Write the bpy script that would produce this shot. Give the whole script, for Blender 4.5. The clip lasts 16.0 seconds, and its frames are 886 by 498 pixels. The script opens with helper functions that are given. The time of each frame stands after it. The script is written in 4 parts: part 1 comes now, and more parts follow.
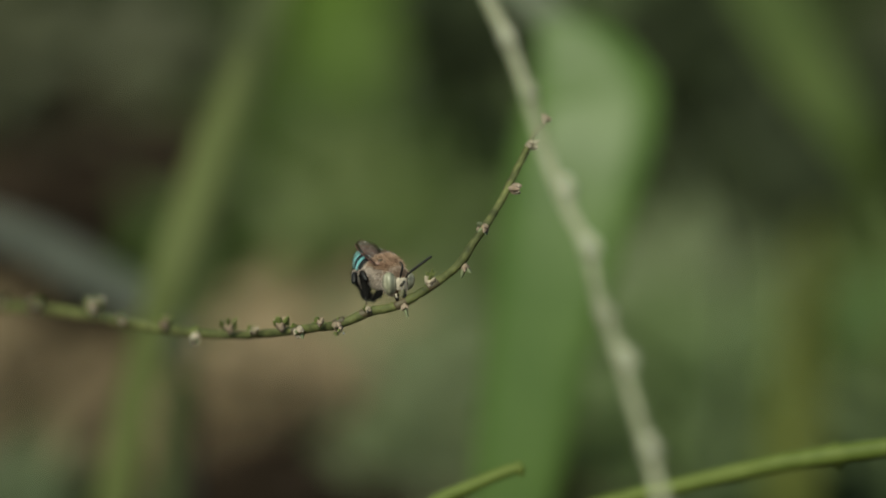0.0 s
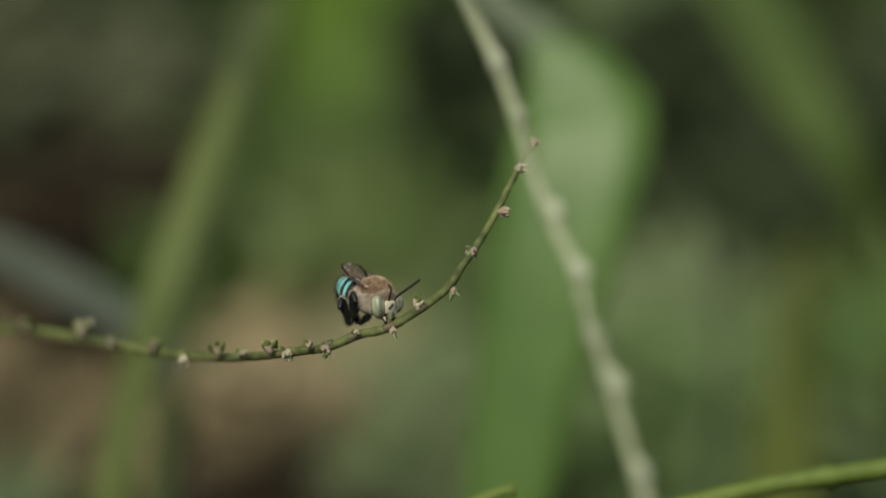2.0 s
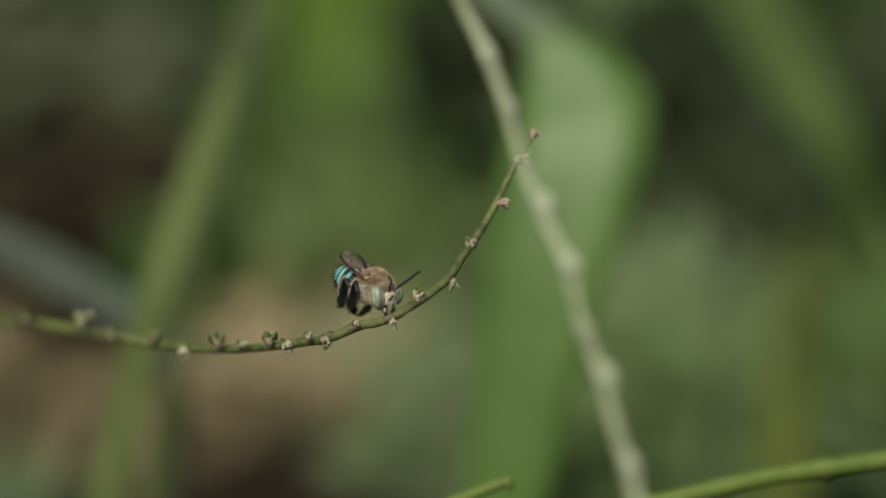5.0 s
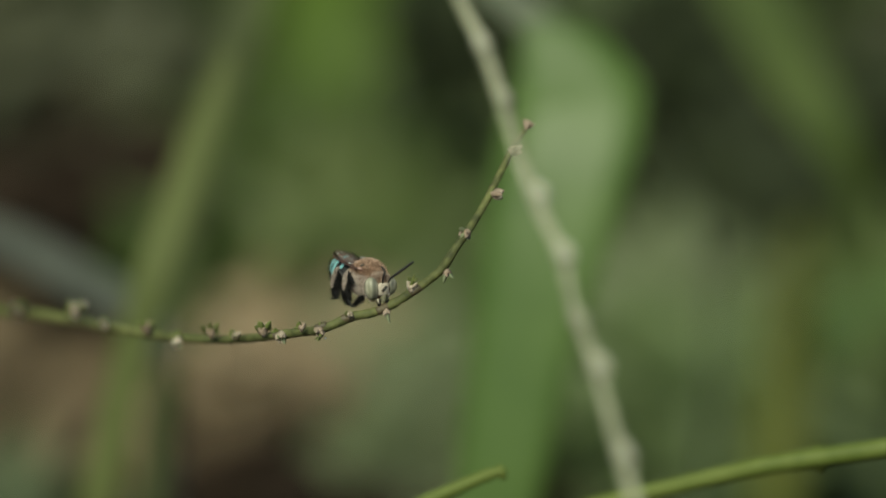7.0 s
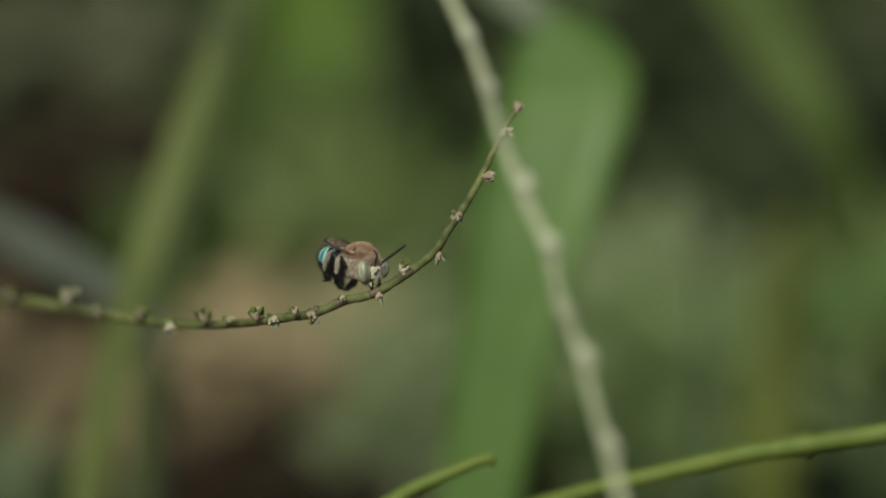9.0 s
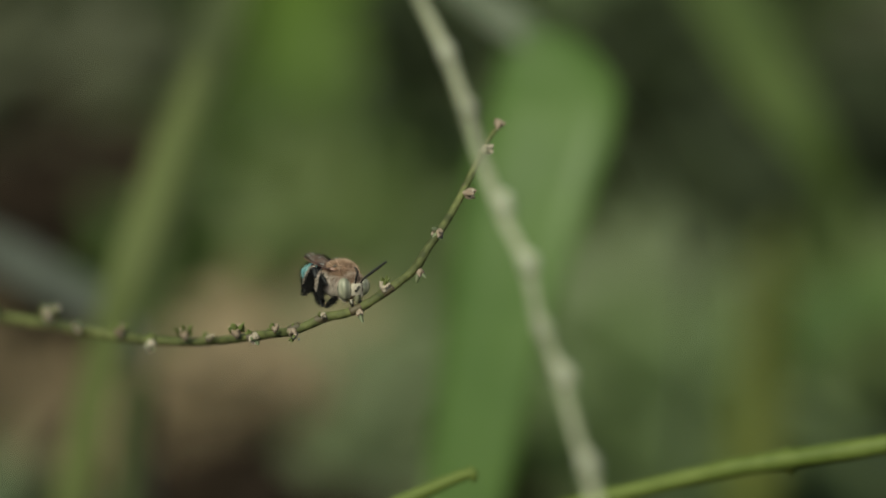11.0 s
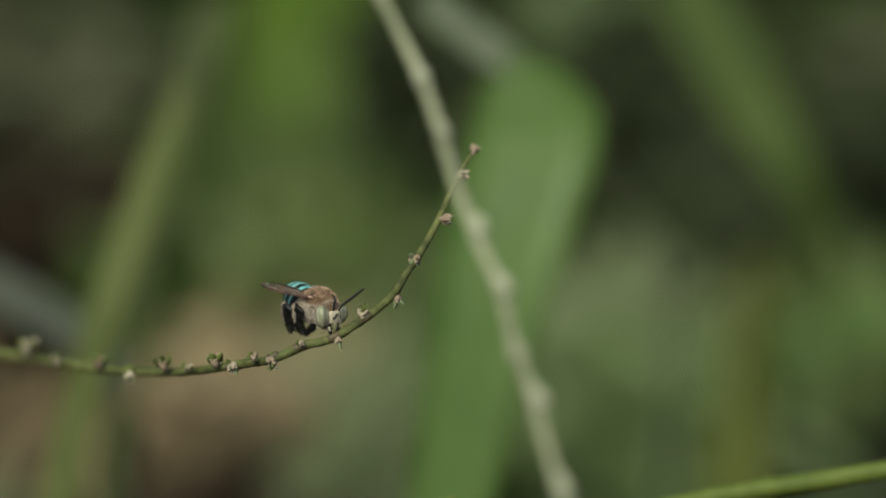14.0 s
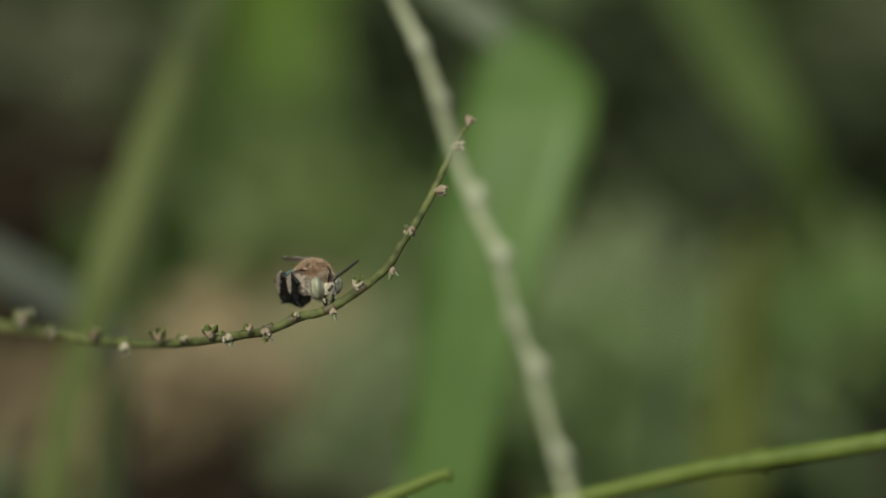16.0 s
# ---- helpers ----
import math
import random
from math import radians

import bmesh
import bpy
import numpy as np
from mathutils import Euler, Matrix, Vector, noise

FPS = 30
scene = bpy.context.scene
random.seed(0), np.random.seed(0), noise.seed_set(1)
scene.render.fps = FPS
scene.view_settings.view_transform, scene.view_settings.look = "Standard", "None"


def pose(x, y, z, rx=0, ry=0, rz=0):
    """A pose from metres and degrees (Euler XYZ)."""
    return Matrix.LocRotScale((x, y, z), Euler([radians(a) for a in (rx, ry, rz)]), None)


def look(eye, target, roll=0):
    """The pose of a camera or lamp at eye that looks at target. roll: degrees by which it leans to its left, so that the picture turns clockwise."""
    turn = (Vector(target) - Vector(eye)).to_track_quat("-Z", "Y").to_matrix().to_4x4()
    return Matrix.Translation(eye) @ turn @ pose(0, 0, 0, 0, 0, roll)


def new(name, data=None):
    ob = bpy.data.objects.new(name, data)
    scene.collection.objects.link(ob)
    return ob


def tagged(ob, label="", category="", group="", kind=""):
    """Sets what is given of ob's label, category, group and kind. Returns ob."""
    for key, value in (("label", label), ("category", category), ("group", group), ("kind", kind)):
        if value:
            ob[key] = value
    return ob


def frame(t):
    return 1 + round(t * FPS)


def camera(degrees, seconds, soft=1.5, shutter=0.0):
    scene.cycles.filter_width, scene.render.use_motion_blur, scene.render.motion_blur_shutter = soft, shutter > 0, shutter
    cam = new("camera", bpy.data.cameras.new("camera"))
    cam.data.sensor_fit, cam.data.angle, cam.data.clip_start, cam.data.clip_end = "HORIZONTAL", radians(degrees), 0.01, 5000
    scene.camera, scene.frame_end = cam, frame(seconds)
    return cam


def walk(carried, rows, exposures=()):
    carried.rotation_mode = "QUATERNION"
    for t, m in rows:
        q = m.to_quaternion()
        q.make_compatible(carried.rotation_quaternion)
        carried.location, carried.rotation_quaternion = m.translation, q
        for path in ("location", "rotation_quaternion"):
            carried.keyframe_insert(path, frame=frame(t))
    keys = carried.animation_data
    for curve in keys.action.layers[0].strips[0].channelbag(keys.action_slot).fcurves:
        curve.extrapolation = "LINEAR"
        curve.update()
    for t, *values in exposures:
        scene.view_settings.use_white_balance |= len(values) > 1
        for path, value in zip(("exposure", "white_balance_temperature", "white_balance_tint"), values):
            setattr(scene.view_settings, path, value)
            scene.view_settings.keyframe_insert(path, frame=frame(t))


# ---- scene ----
EYE, TILT = 0.45, -12.0
BASE = pose(0, 0, EYE, TILT)            # axes of the first line of sight: x right, y ahead, z up
FOCUS = 0.254
cam = camera(24.0, 16.0, soft=1.9)
cam.data.dof.use_dof = True
cam.data.dof.focus_distance = FOCUS
cam.data.dof.aperture_fstop = 6.4
# seconds, turn and pitch in degrees, drift to the right in mm
PAN = [
    (0.0, 0.000, 0.000, 0.00),
    (0.5, -0.041, 0.023, 0.03),
    (1.0, -0.438, 0.000, 0.07),
    (1.5, -0.691, 0.071, 0.10),
    (2.0, -0.203, 0.595, 0.16),
    (2.5, -0.070, 0.381, 0.22),
    (3.0, 0.109, 0.214, 0.28),
    (3.5, 0.026, 0.404, 0.34),
    (4.0, -0.174, 0.452, 0.40),
    (6.5, -0.207, 0.143, 0.80),
    (7.0, -0.308, 0.095, 0.88),
    (7.5, -0.267, 0.143, 0.96),
    (8.0, -0.512, 0.095, 1.04),
    (8.5, -0.399, -0.143, 1.12),
    (9.0, -0.549, -0.263, 1.20),
    (11.5, -0.969, 0.286, 2.00),
    (12.0, -1.063, 0.404, 2.12),
    (12.5, -1.132, 0.499, 2.23),
    (13.0, -1.060, 0.547, 2.35),
    (13.5, -0.848, 0.777, 2.39),
    (14.0, -1.305, 0.932, 2.43),
    (14.5, -1.366, 0.642, 2.48),
    (15.0, -1.166, 0.452, 2.52),
    (15.5, -1.253, 0.381, 2.56),
    (16.0, -1.434, 0.166, 2.60),
]
walk(cam, [(t, BASE @ pose(drift * 0.001, 0, 0, 90 + pitch, 0, yaw)) for t, yaw, pitch, drift in PAN],
     exposures=[(0.0, 0.28, 6650, -6), (3.5, 0.4, 6650, -6), (7.0, 0.34, 6650, -6), (16.0, 0.3, 6650, -6)])

# ---- light: bright overcast, soft sun from above and ahead of the bee ----
world = bpy.data.worlds.new("world")
scene.world = world
world.use_nodes = True
wn = world.node_tree
sky = wn.nodes.new("ShaderNodeTexSky")
sky.sky_type, sky.sun_disc = "NISHITA", False
sky.sun_elevation, sky.sun_rotation = radians(46), radians(199)
wn.links.new(sky.outputs[0], wn.nodes["Background"].inputs[0])
wn.nodes["Background"].inputs[1].default_value = 0.065
sun = new("sun", bpy.data.lights.new("sun", "SUN"))
sun.data.energy, sun.data.angle, sun.data.color = 3.0, radians(24), (1.0, 0.93, 0.78)
sun.matrix_world = look((-0.7, -1.7, 2.6), (0, 0.3, 0.4))


# ---- materials ----
def rgb(r, g, b):
    return (r, g, b, 1.0)


def surface(name, low, high, scale=300.0, rough=0.6, bump=0.2, trans=0.0, metal=0.0, coarse=0.2, sheen=0.0, stretch=(1, 1, 1), shine=0.5, island=0.0):
    """A principled surface whose colour wanders from low to high at two scales, with fine relief."""
    mat = bpy.data.materials.new(name)
    mat.use_nodes = True
    nt = mat.node_tree
    bsdf, out = nt.nodes["Principled BSDF"], nt.nodes["Material Output"]
    geo = nt.nodes.new("ShaderNodeTexCoord")
    fine, wide = nt.nodes.new("ShaderNodeTexNoise"), nt.nodes.new("ShaderNodeTexNoise")
    fine.inputs["Scale"].default_value, wide.inputs["Scale"].default_value = scale, scale * coarse
    fine.inputs["Detail"].default_value = 5
    mapping = nt.nodes.new("ShaderNodeMapping")
    mapping.inputs["Scale"].default_value = stretch
    nt.links.new(geo.outputs["Object"], mapping.inputs["Vector"])
    for n in (fine, wide):
        nt.links.new(mapping.outputs["Vector"], n.inputs["Vector"])
    add = nt.nodes.new("ShaderNodeMath")
    add.operation = "MULTIPLY_ADD"
    add.inputs[1].default_value = 0.5
    half = nt.nodes.new("ShaderNodeMath")
    half.operation = "MULTIPLY"
    half.inputs[1].default_value = 0.5
    nt.links.new(wide.outputs["Fac"], half.inputs[0])
    nt.links.new(fine.outputs["Fac"], add.inputs[0])
    nt.links.new(half.outputs[0], add.inputs[2])
    ramp = nt.nodes.new("ShaderNodeValToRGB")
    ramp.color_ramp.elements[0].position, ramp.color_ramp.elements[0].color = 0.36, rgb(*low)
    ramp.color_ramp.elements[1].position, ramp.color_ramp.elements[1].color = 0.64, rgb(*high)
    fac = add.outputs[0]
    if island:
        geom, each = nt.nodes.new("ShaderNodeNewGeometry"), nt.nodes.new("ShaderNodeMath")
        each.operation, each.inputs[1].default_value = "MULTIPLY_ADD", island
        nt.links.new(geom.outputs["Random Per Island"], each.inputs[0])
        less = nt.nodes.new("ShaderNodeMath")
        less.operation, less.inputs[1].default_value = "SUBTRACT", island / 2
        nt.links.new(fac, less.inputs[0])
        nt.links.new(less.outputs[0], each.inputs[2])
        fac = each.outputs[0]
    nt.links.new(fac, ramp.inputs[0])
    nt.links.new(ramp.outputs[0], bsdf.inputs["Base Color"])
    bsdf.inputs["Roughness"].default_value = rough
    bsdf.inputs["Specular IOR Level"].default_value = shine
    bsdf.inputs["Metallic"].default_value = metal
    bsdf.inputs["Sheen Weight"].default_value = sheen
    if bump:
        b = nt.nodes.new("ShaderNodeBump")
        b.inputs["Strength"].default_value, b.inputs["Distance"].default_value = bump, 0.0002
        nt.links.new(fine.outputs["Fac"], b.inputs["Height"])
        nt.links.new(b.outputs[0], bsdf.inputs["Normal"])
    if trans:
        tl, mix = nt.nodes.new("ShaderNodeBsdfTranslucent"), nt.nodes.new("ShaderNodeMixShader")
        nt.links.new(ramp.outputs[0], tl.inputs["Color"])
        mix.inputs[0].default_value = trans
        nt.links.new(bsdf.outputs[0], mix.inputs[1])
        nt.links.new(tl.outputs[0], mix.inputs[2])
        nt.links.new(mix.outputs[0], out.inputs["Surface"])
    return mat


STEM = surface("green_stem", (0.04, 0.046, 0.016), (0.155, 0.165, 0.056), 900, 0.7, 1.0, shine=0.3, coarse=0.2)
NODE = surface("purplish_node", (0.055, 0.045, 0.022), (0.105, 0.08, 0.042), 1200, 0.6, 0.5)
CALYX = surface("pinkish_calyx", (0.29, 0.21, 0.15), (0.5, 0.39, 0.3), 1500, 0.7, 0.4, trans=0.25)
CREAM = surface("cream_calyx", (0.42, 0.34, 0.255), (0.66, 0.565, 0.45), 1500, 0.7, 0.4, trans=0.25)
BRACT = surface("green_bract", (0.11, 0.145, 0.035), (0.27, 0.31, 0.1), 1500, 0.5, 0.3, trans=0.3)
SEPAL = surface("pale_green_sepal", (0.2, 0.23, 0.12), (0.33, 0.36, 0.21), 1500, 0.5, 0.3, trans=0.3)
DRY_STEM = surface("dry_pale_stem", (0.2, 0.21, 0.13), (0.40, 0.40, 0.275), 450, 0.7, 0.5)
KNOT = surface("pale_knot", (0.3, 0.3, 0.21), (0.52, 0.515, 0.39), 450, 0.7, 0.5)
SHOOT = surface("green_shoot", (0.085, 0.115, 0.02), (0.14, 0.172, 0.04), 350, 0.6, 0.3, shine=0.25)
LEAF = surface("broad_leaf", (0.088, 0.153, 0.036), (0.135, 0.212, 0.056), 60, 0.42, 0.2, trans=0.35, shine=0.38)
# leaf green lowered in colour to imitate deep shade
SHADED_TONE = surface("shade_toned_leaf", (0.022, 0.038, 0.009), (0.05, 0.075, 0.018), 30, 0.5, 0.2, trans=0.3, shine=0.25)
BLADE_MID = surface("mid_green_leaf", (0.075, 0.11, 0.03), (0.14, 0.17, 0.06), 30, 0.5, 0.2, trans=0.3, shine=0.3)
BLADE_BROWN = surface("brownish_green_leaf", (0.055, 0.063, 0.032), (0.108, 0.112, 0.062), 30, 0.5, 0.2, trans=0.3, shine=0.25)
BLADE_DARK = surface("deep_green_blade", (0.04, 0.07, 0.014), (0.085, 0.125, 0.026), 30, 0.5, 0.2, trans=0.35, shine=0.3)
BLADE_GREY = surface("greyish_blade", (0.075, 0.105, 0.04), (0.14, 0.18, 0.08), 30, 0.5, 0.2, trans=0.25)
BLADE_YELLOW = surface("yellowing_blade", (0.115, 0.135, 0.018), (0.175, 0.185, 0.032), 40, 0.5, 0.2, trans=0.35)
LITTER = surface("dry_brown_leaf", (0.225, 0.17, 0.104), (0.38, 0.295, 0.19), 35, 0.75, 0.4, trans=0.15, shine=0.15)
SOIL = surface("dark_soil", (0.022, 0.013, 0.008), (0.06, 0.036, 0.02), 14, 0.9, 0.6, shine=0.1)
LITTER_MID = surface("brown_leaf", (0.14, 0.106, 0.066), (0.23, 0.178, 0.113), 30, 0.8, 0.4, shine=0.12)
STRAW_DULL = surface("dull_grey_straw", (0.062, 0.07, 0.054), (0.108, 0.117, 0.092), 60, 0.7, 0.3, trans=0.15)
BLADE_PALE = surface("pale_green_blade", (0.1, 0.125, 0.036), (0.155, 0.18, 0.06), 40, 0.6, 0.2, trans=0.35, shine=0.25)
BLADE_DULL = surface("dull_olive_blade", (0.05, 0.066, 0.022), (0.088, 0.106, 0.04), 40, 0.6, 0.2, trans=0.3, shine=0.2)
BRIGHT = surface("bright_green_leaf", (0.078, 0.132, 0.015), (0.13, 0.2, 0.03), 30, 0.55, 0.2, trans=0.35, shine=0.2)
LITTER_OLIVE = surface("dull_olive_leaf", (0.095, 0.115, 0.045), (0.17, 0.19, 0.085), 30, 0.7, 0.3, trans=0.2, shine=0.2)
# near-black green: the shade of gaps in the foliage, put into the leaf colour
GAP_SHADE = surface("gap_shade_leaf", (0.012, 0.017, 0.008), (0.034, 0.043, 0.018), 30, 0.6, 0.2, shine=0.12)
ARCH = surface("yellowish_green_blade", (0.066, 0.104, 0.02), (0.117, 0.16, 0.037), 40, 0.5, 0.2, trans=0.35)
GREY_BLADE = surface("greyish_green_blade", (0.15, 0.17, 0.11), (0.25, 0.27, 0.19), 60, 0.6, 0.3, trans=0.15)
BLADE_LIGHT = surface("light_dull_leaf", (0.095, 0.135, 0.05), (0.165, 0.215, 0.085), 30, 0.5, 0.2, trans=0.3, shine=0.3)
# brown litter with the shadow of the hollows painted into its colour
LITTER_SHADED = surface("shade_darkened_litter", (0.014, 0.0095, 0.0065), (0.031, 0.021, 0.013), 30, 0.8, 0.4, shine=0.1)
PALE_LEAF = surface("pale_greyish_leaf", (0.128, 0.156, 0.078), (0.22, 0.255, 0.135), 30, 0.55, 0.2, trans=0.3, shine=0.25)
MID_DARK = surface("dull_green_leaf", (0.056, 0.086, 0.022), (0.108, 0.142, 0.042), 30, 0.5, 0.2, trans=0.3, shine=0.25)
SHRUB = surface("shrub_leaves", (0.035, 0.06, 0.014), (0.08, 0.115, 0.03), 8, 0.5, 0.0, trans=0.25, shine=0.25)

FUR_TAN = surface("tan_hair", (0.22, 0.135, 0.088), (0.69, 0.49, 0.365), 1400, 0.85, 0.0, coarse=0.25, shine=0.15, island=0.5)
FUR_PALE = surface("pale_hair", (0.34, 0.275, 0.232), (0.84, 0.735, 0.65), 1600, 0.85, 0.0, coarse=0.25, shine=0.15, island=0.5)
CHITIN = surface("black_chitin", (0.006, 0.006, 0.007), (0.02, 0.018, 0.018), 2500, 0.5, 0.3, shine=0.3)
FUR_PINK = surface("pinkish_hair", (0.32, 0.235, 0.185), (0.68, 0.54, 0.44), 2500, 0.8, 0.0, coarse=0.16, shine=0.2, island=0.3)
FUR_LEG = surface("beige_hair", (0.3, 0.24, 0.2), (0.62, 0.53, 0.46), 1600, 0.85, 0.0, coarse=0.25, shine=0.15, island=0.4)
BLACK_HAIR = surface("black_hair", (0.006, 0.006, 0.006), (0.02, 0.018, 0.016), 2500, 0.7, 0.0, shine=0.2)
BLUE = surface("turquoise_band", (0.12, 0.40, 0.43), (0.36, 0.66, 0.66), 3200, 0.4, 0.4)
EYE_MAT = surface("pale_green_eye", (0.165, 0.162, 0.128), (0.4, 0.385, 0.325), 2200, 0.4, 0.1, stretch=(1, 1, 0.4))


def streak_eye(mat):
    """Dull streaks that run up the eye, from its own x axis."""
    nt = mat.node_tree
    bsdf = nt.nodes["Principled BSDF"]
    base = bsdf.inputs["Base Color"].links[0].from_socket
    xyz, span, ramp, mix = (nt.nodes.new("ShaderNode" + n) for n in ("SeparateXYZ", "MapRange", "ValToRGB", "Mix"))
    co = [n for n in nt.nodes if n.type == "TEX_COORD"][0]
    nt.links.new(co.outputs["Object"], xyz.inputs[0])
    nt.links.new(xyz.outputs["X"], span.inputs["Value"])
    span.inputs["From Min"].default_value, span.inputs["From Max"].default_value = -0.0009, 0.0009
    nt.links.new(span.outputs[0], ramp.inputs[0])
    e = ramp.color_ramp.elements
    e[0].position, e[0].color = 0.0, rgb(0.3, 0.28, 0.22)
    e[1].position, e[1].color = 1.0, rgb(0.3, 0.28, 0.22)
    for at, c in ((0.12, (1.2, 1.17, 1.08)), (0.32, (0.86, 0.88, 0.74)), (0.46, (0.95, 0.95, 0.82)), (0.62, (0.4, 0.42, 0.37)), (0.76, (0.46, 0.47, 0.42)), (0.88, (1.05, 1.0, 0.9))):
        k = e.new(at)
        k.color = rgb(*c)
    mix.data_type, mix.blend_type = "RGBA", "MULTIPLY"
    mix.inputs["Factor"].default_value = 1.0
    nt.links.new(base, mix.inputs[6])
    nt.links.new(ramp.outputs[0], mix.inputs[7])
    nt.links.new(mix.outputs[2], bsdf.inputs["Base Color"])


streak_eye(EYE_MAT)
FACE = surface("cream_face", (0.42, 0.36, 0.28), (0.63, 0.56, 0.455), 2500, 0.5, 0.2)
WING = surface("smoky_wing", (0.085, 0.062, 0.048), (0.36, 0.27, 0.22), 900, 0.32, 0.8, trans=0.4, coarse=0.4)


def see_through(mat, share):
    """Lets a share of the light straight through."""
    nt = mat.node_tree
    out = nt.nodes["Material Output"]
    mix, clear = nt.nodes.new("ShaderNodeMixShader"), nt.nodes.new("ShaderNodeBsdfTransparent")
    mix.inputs[0].default_value = share
    nt.links.new(out.inputs["Surface"].links[0].from_socket, mix.inputs[1])
    nt.links.new(clear.outputs[0], mix.inputs[2])
    nt.links.new(mix.outputs[0], out.inputs["Surface"])


see_through(WING, 0.26)
# dew drops with a white base colour that paints in their glint
DEW_GLINT = surface("dew", (0.8, 0.82, 0.84), (0.9, 0.9, 0.9), 500, 0.05, 0.0)
DEW_GLINT.node_tree.nodes["Principled BSDF"].inputs["Transmission Weight"].default_value = 0.45
VEIN = surface("wing_vein", (0.12, 0.05, 0.04), (0.26, 0.13, 0.1), 900, 0.5, 0.0)


# ---- mesh helpers (millimetres for the small things, metres for the large) ----
def link_mesh(name, bm, mat, parent=None, unit=1.0, smooth=True):
    me = bpy.data.meshes.new(name)
    if unit != 1.0:
        bmesh.ops.scale(bm, vec=(unit, unit, unit), verts=bm.verts)
    bm.to_mesh(me)
    bm.free()
    me.materials.append(mat)
    if smooth:
        me.polygons.foreach_set("use_smooth", [True] * len(me.polygons))
    ob = new(name, me)
    if parent is not None:
        ob.parent = parent
    return ob


def part(name, bm, mat, parent, label="", smooth=True):
    ob = link_mesh(name, bm, mat, parent, 0.001, smooth)
    return tagged(ob, label) if label else ob


def turn(rx=0, ry=0, rz=0):
    return pose(0, 0, 0, rx, ry, rz)


def ball(bm, at, r, m=None, seg=20):
    mat = Matrix.Translation(at) @ (m if m is not None else Matrix.Identity(4)) @ Matrix.Diagonal((*r, 1))
    bmesh.ops.create_uvsphere(bm, u_segments=seg, v_segments=max(6, seg * 2 // 3), radius=1.0, matrix=mat)
    return bm


def curve_points(pts, steps):
    """A smooth line through pts."""
    ps = [Vector(p) for p in pts]
    ps = [2 * ps[0] - ps[1], *ps, 2 * ps[-1] - ps[-2]]
    out = []
    for i in range(1, len(ps) - 2):
        a, b, c, d = ps[i - 1:i + 3]
        for k in range(steps):
            t = k / steps
            out.append(0.5 * (2 * b + (c - a) * t + (2 * a - 5 * b + 4 * c - d) * t * t + (3 * b - a - 3 * c + d) * t ** 3))
    out.append(ps[-2])
    return out


def tube(bm, pts, radii, n=10, steps=4, wobble=0.0):
    """A round stem along pts, with radii given at the same points."""
    line = curve_points(pts, steps)
    rr = [v.x for v in curve_points([(r, 0, 0) for r in radii], steps)]
    rings, side = [], None
    for i, p in enumerate(line):
        d = (line[min(i + 1, len(line) - 1)] - line[max(i - 1, 0)]).normalized()
        if side is None:
            side = d.orthogonal().normalized()
        side = (side - d * side.dot(d)).normalized()
        up = d.cross(side)
        r = max(rr[i], 1e-5) * (1 + wobble * noise.noise(p * 3.1 / max(radii)))
        rings.append([bm.verts.new(p + r * (math.cos(a) * side + math.sin(a) * up)) for a in (2 * math.pi * k / n for k in range(n))])
    for a, b in zip(rings, rings[1:]):
        for k in range(n):
            bm.faces.new((a[k], a[(k + 1) % n], b[(k + 1) % n], b[k]))
    bm.faces.new(rings[0][::-1])
    bm.faces.new(rings[-1])
    return bm


def petal(bm, base, way, length, width, curl=0.3, thick=0.08):
    """A small pointed, cupped scale from base along way."""
    way = Vector(way).normalized()
    side = way.cross(Vector((0.3, -1, 0.2))).normalized()
    out = side.cross(way)
    rows = []
    for i in range(6):
        t = i / 5
        w = width * 0.5 * math.sin(math.pi * (0.22 + 0.78 * t)) ** 0.9 + 0.01
        c = Vector(base) + way * length * t + out * curl * length * t * t
        rows.append([bm.verts.new(c - side * w), bm.verts.new(c - out * thick), bm.verts.new(c + side * w), bm.verts.new(c + out * thick)])
    for a, b in zip(rows, rows[1:]):
        for k in range(4):
            bm.faces.new((a[k], a[(k + 1) % 4], b[(k + 1) % 4], b[k]))
    bm.faces.new(rows[0][::-1])
    bm.faces.new(rows[-1])
    return bm


def hairs(bm, at, r, m, count, length, width, keep, lean=(0, 0, 0), seed=1):
    """Short tapered hairs standing on an ellipsoid where keep(normal) holds."""
    rnd = random.Random(seed)
    m3 = m.to_3x3()
    made = 0
    while made < count:
        n = Vector((rnd.gauss(0, 1), rnd.gauss(0, 1), rnd.gauss(0, 1))).normalized()
        p = Vector((n.x * r[0], n.y * r[1], n.z * r[2]))
        g = (m3 @ Vector((n.x / r[0], n.y / r[1], n.z / r[2]))).normalized()
        if not keep(g):
            continue
        made += 1
        p = Vector(at) + m3 @ p
        d = (g + Vector(lean) + 0.45 * Vector((rnd.gauss(0, 1), rnd.gauss(0, 1), rnd.gauss(0, 1)))).normalized()
        s = d.cross(Vector((rnd.gauss(0, 1), rnd.gauss(0, 1), rnd.gauss(0, 1)))).normalized() * width
        t = d.cross(s).normalized() * width
        q = p + d * length * rnd.uniform(0.6, 1.25)
        a, b, c, e = bm.verts.new(p - s), bm.verts.new(p + s), bm.verts.new(p + t), bm.verts.new(q)
        for f in ((a, b, e), (b, c, e), (c, a, e)):
            bm.faces.new(f)
    return bm


def aim(at, way, up=(0, 0, 1)):
    """The pose at a hinge whose x axis points along way and whose z axis keeps towards up."""
    x = Vector(way).normalized()
    y = Vector(up).cross(x).normalized()
    m = Matrix((x, y, x.cross(y))).transposed().to_4x4()
    m.translation = Vector(at)
    return m


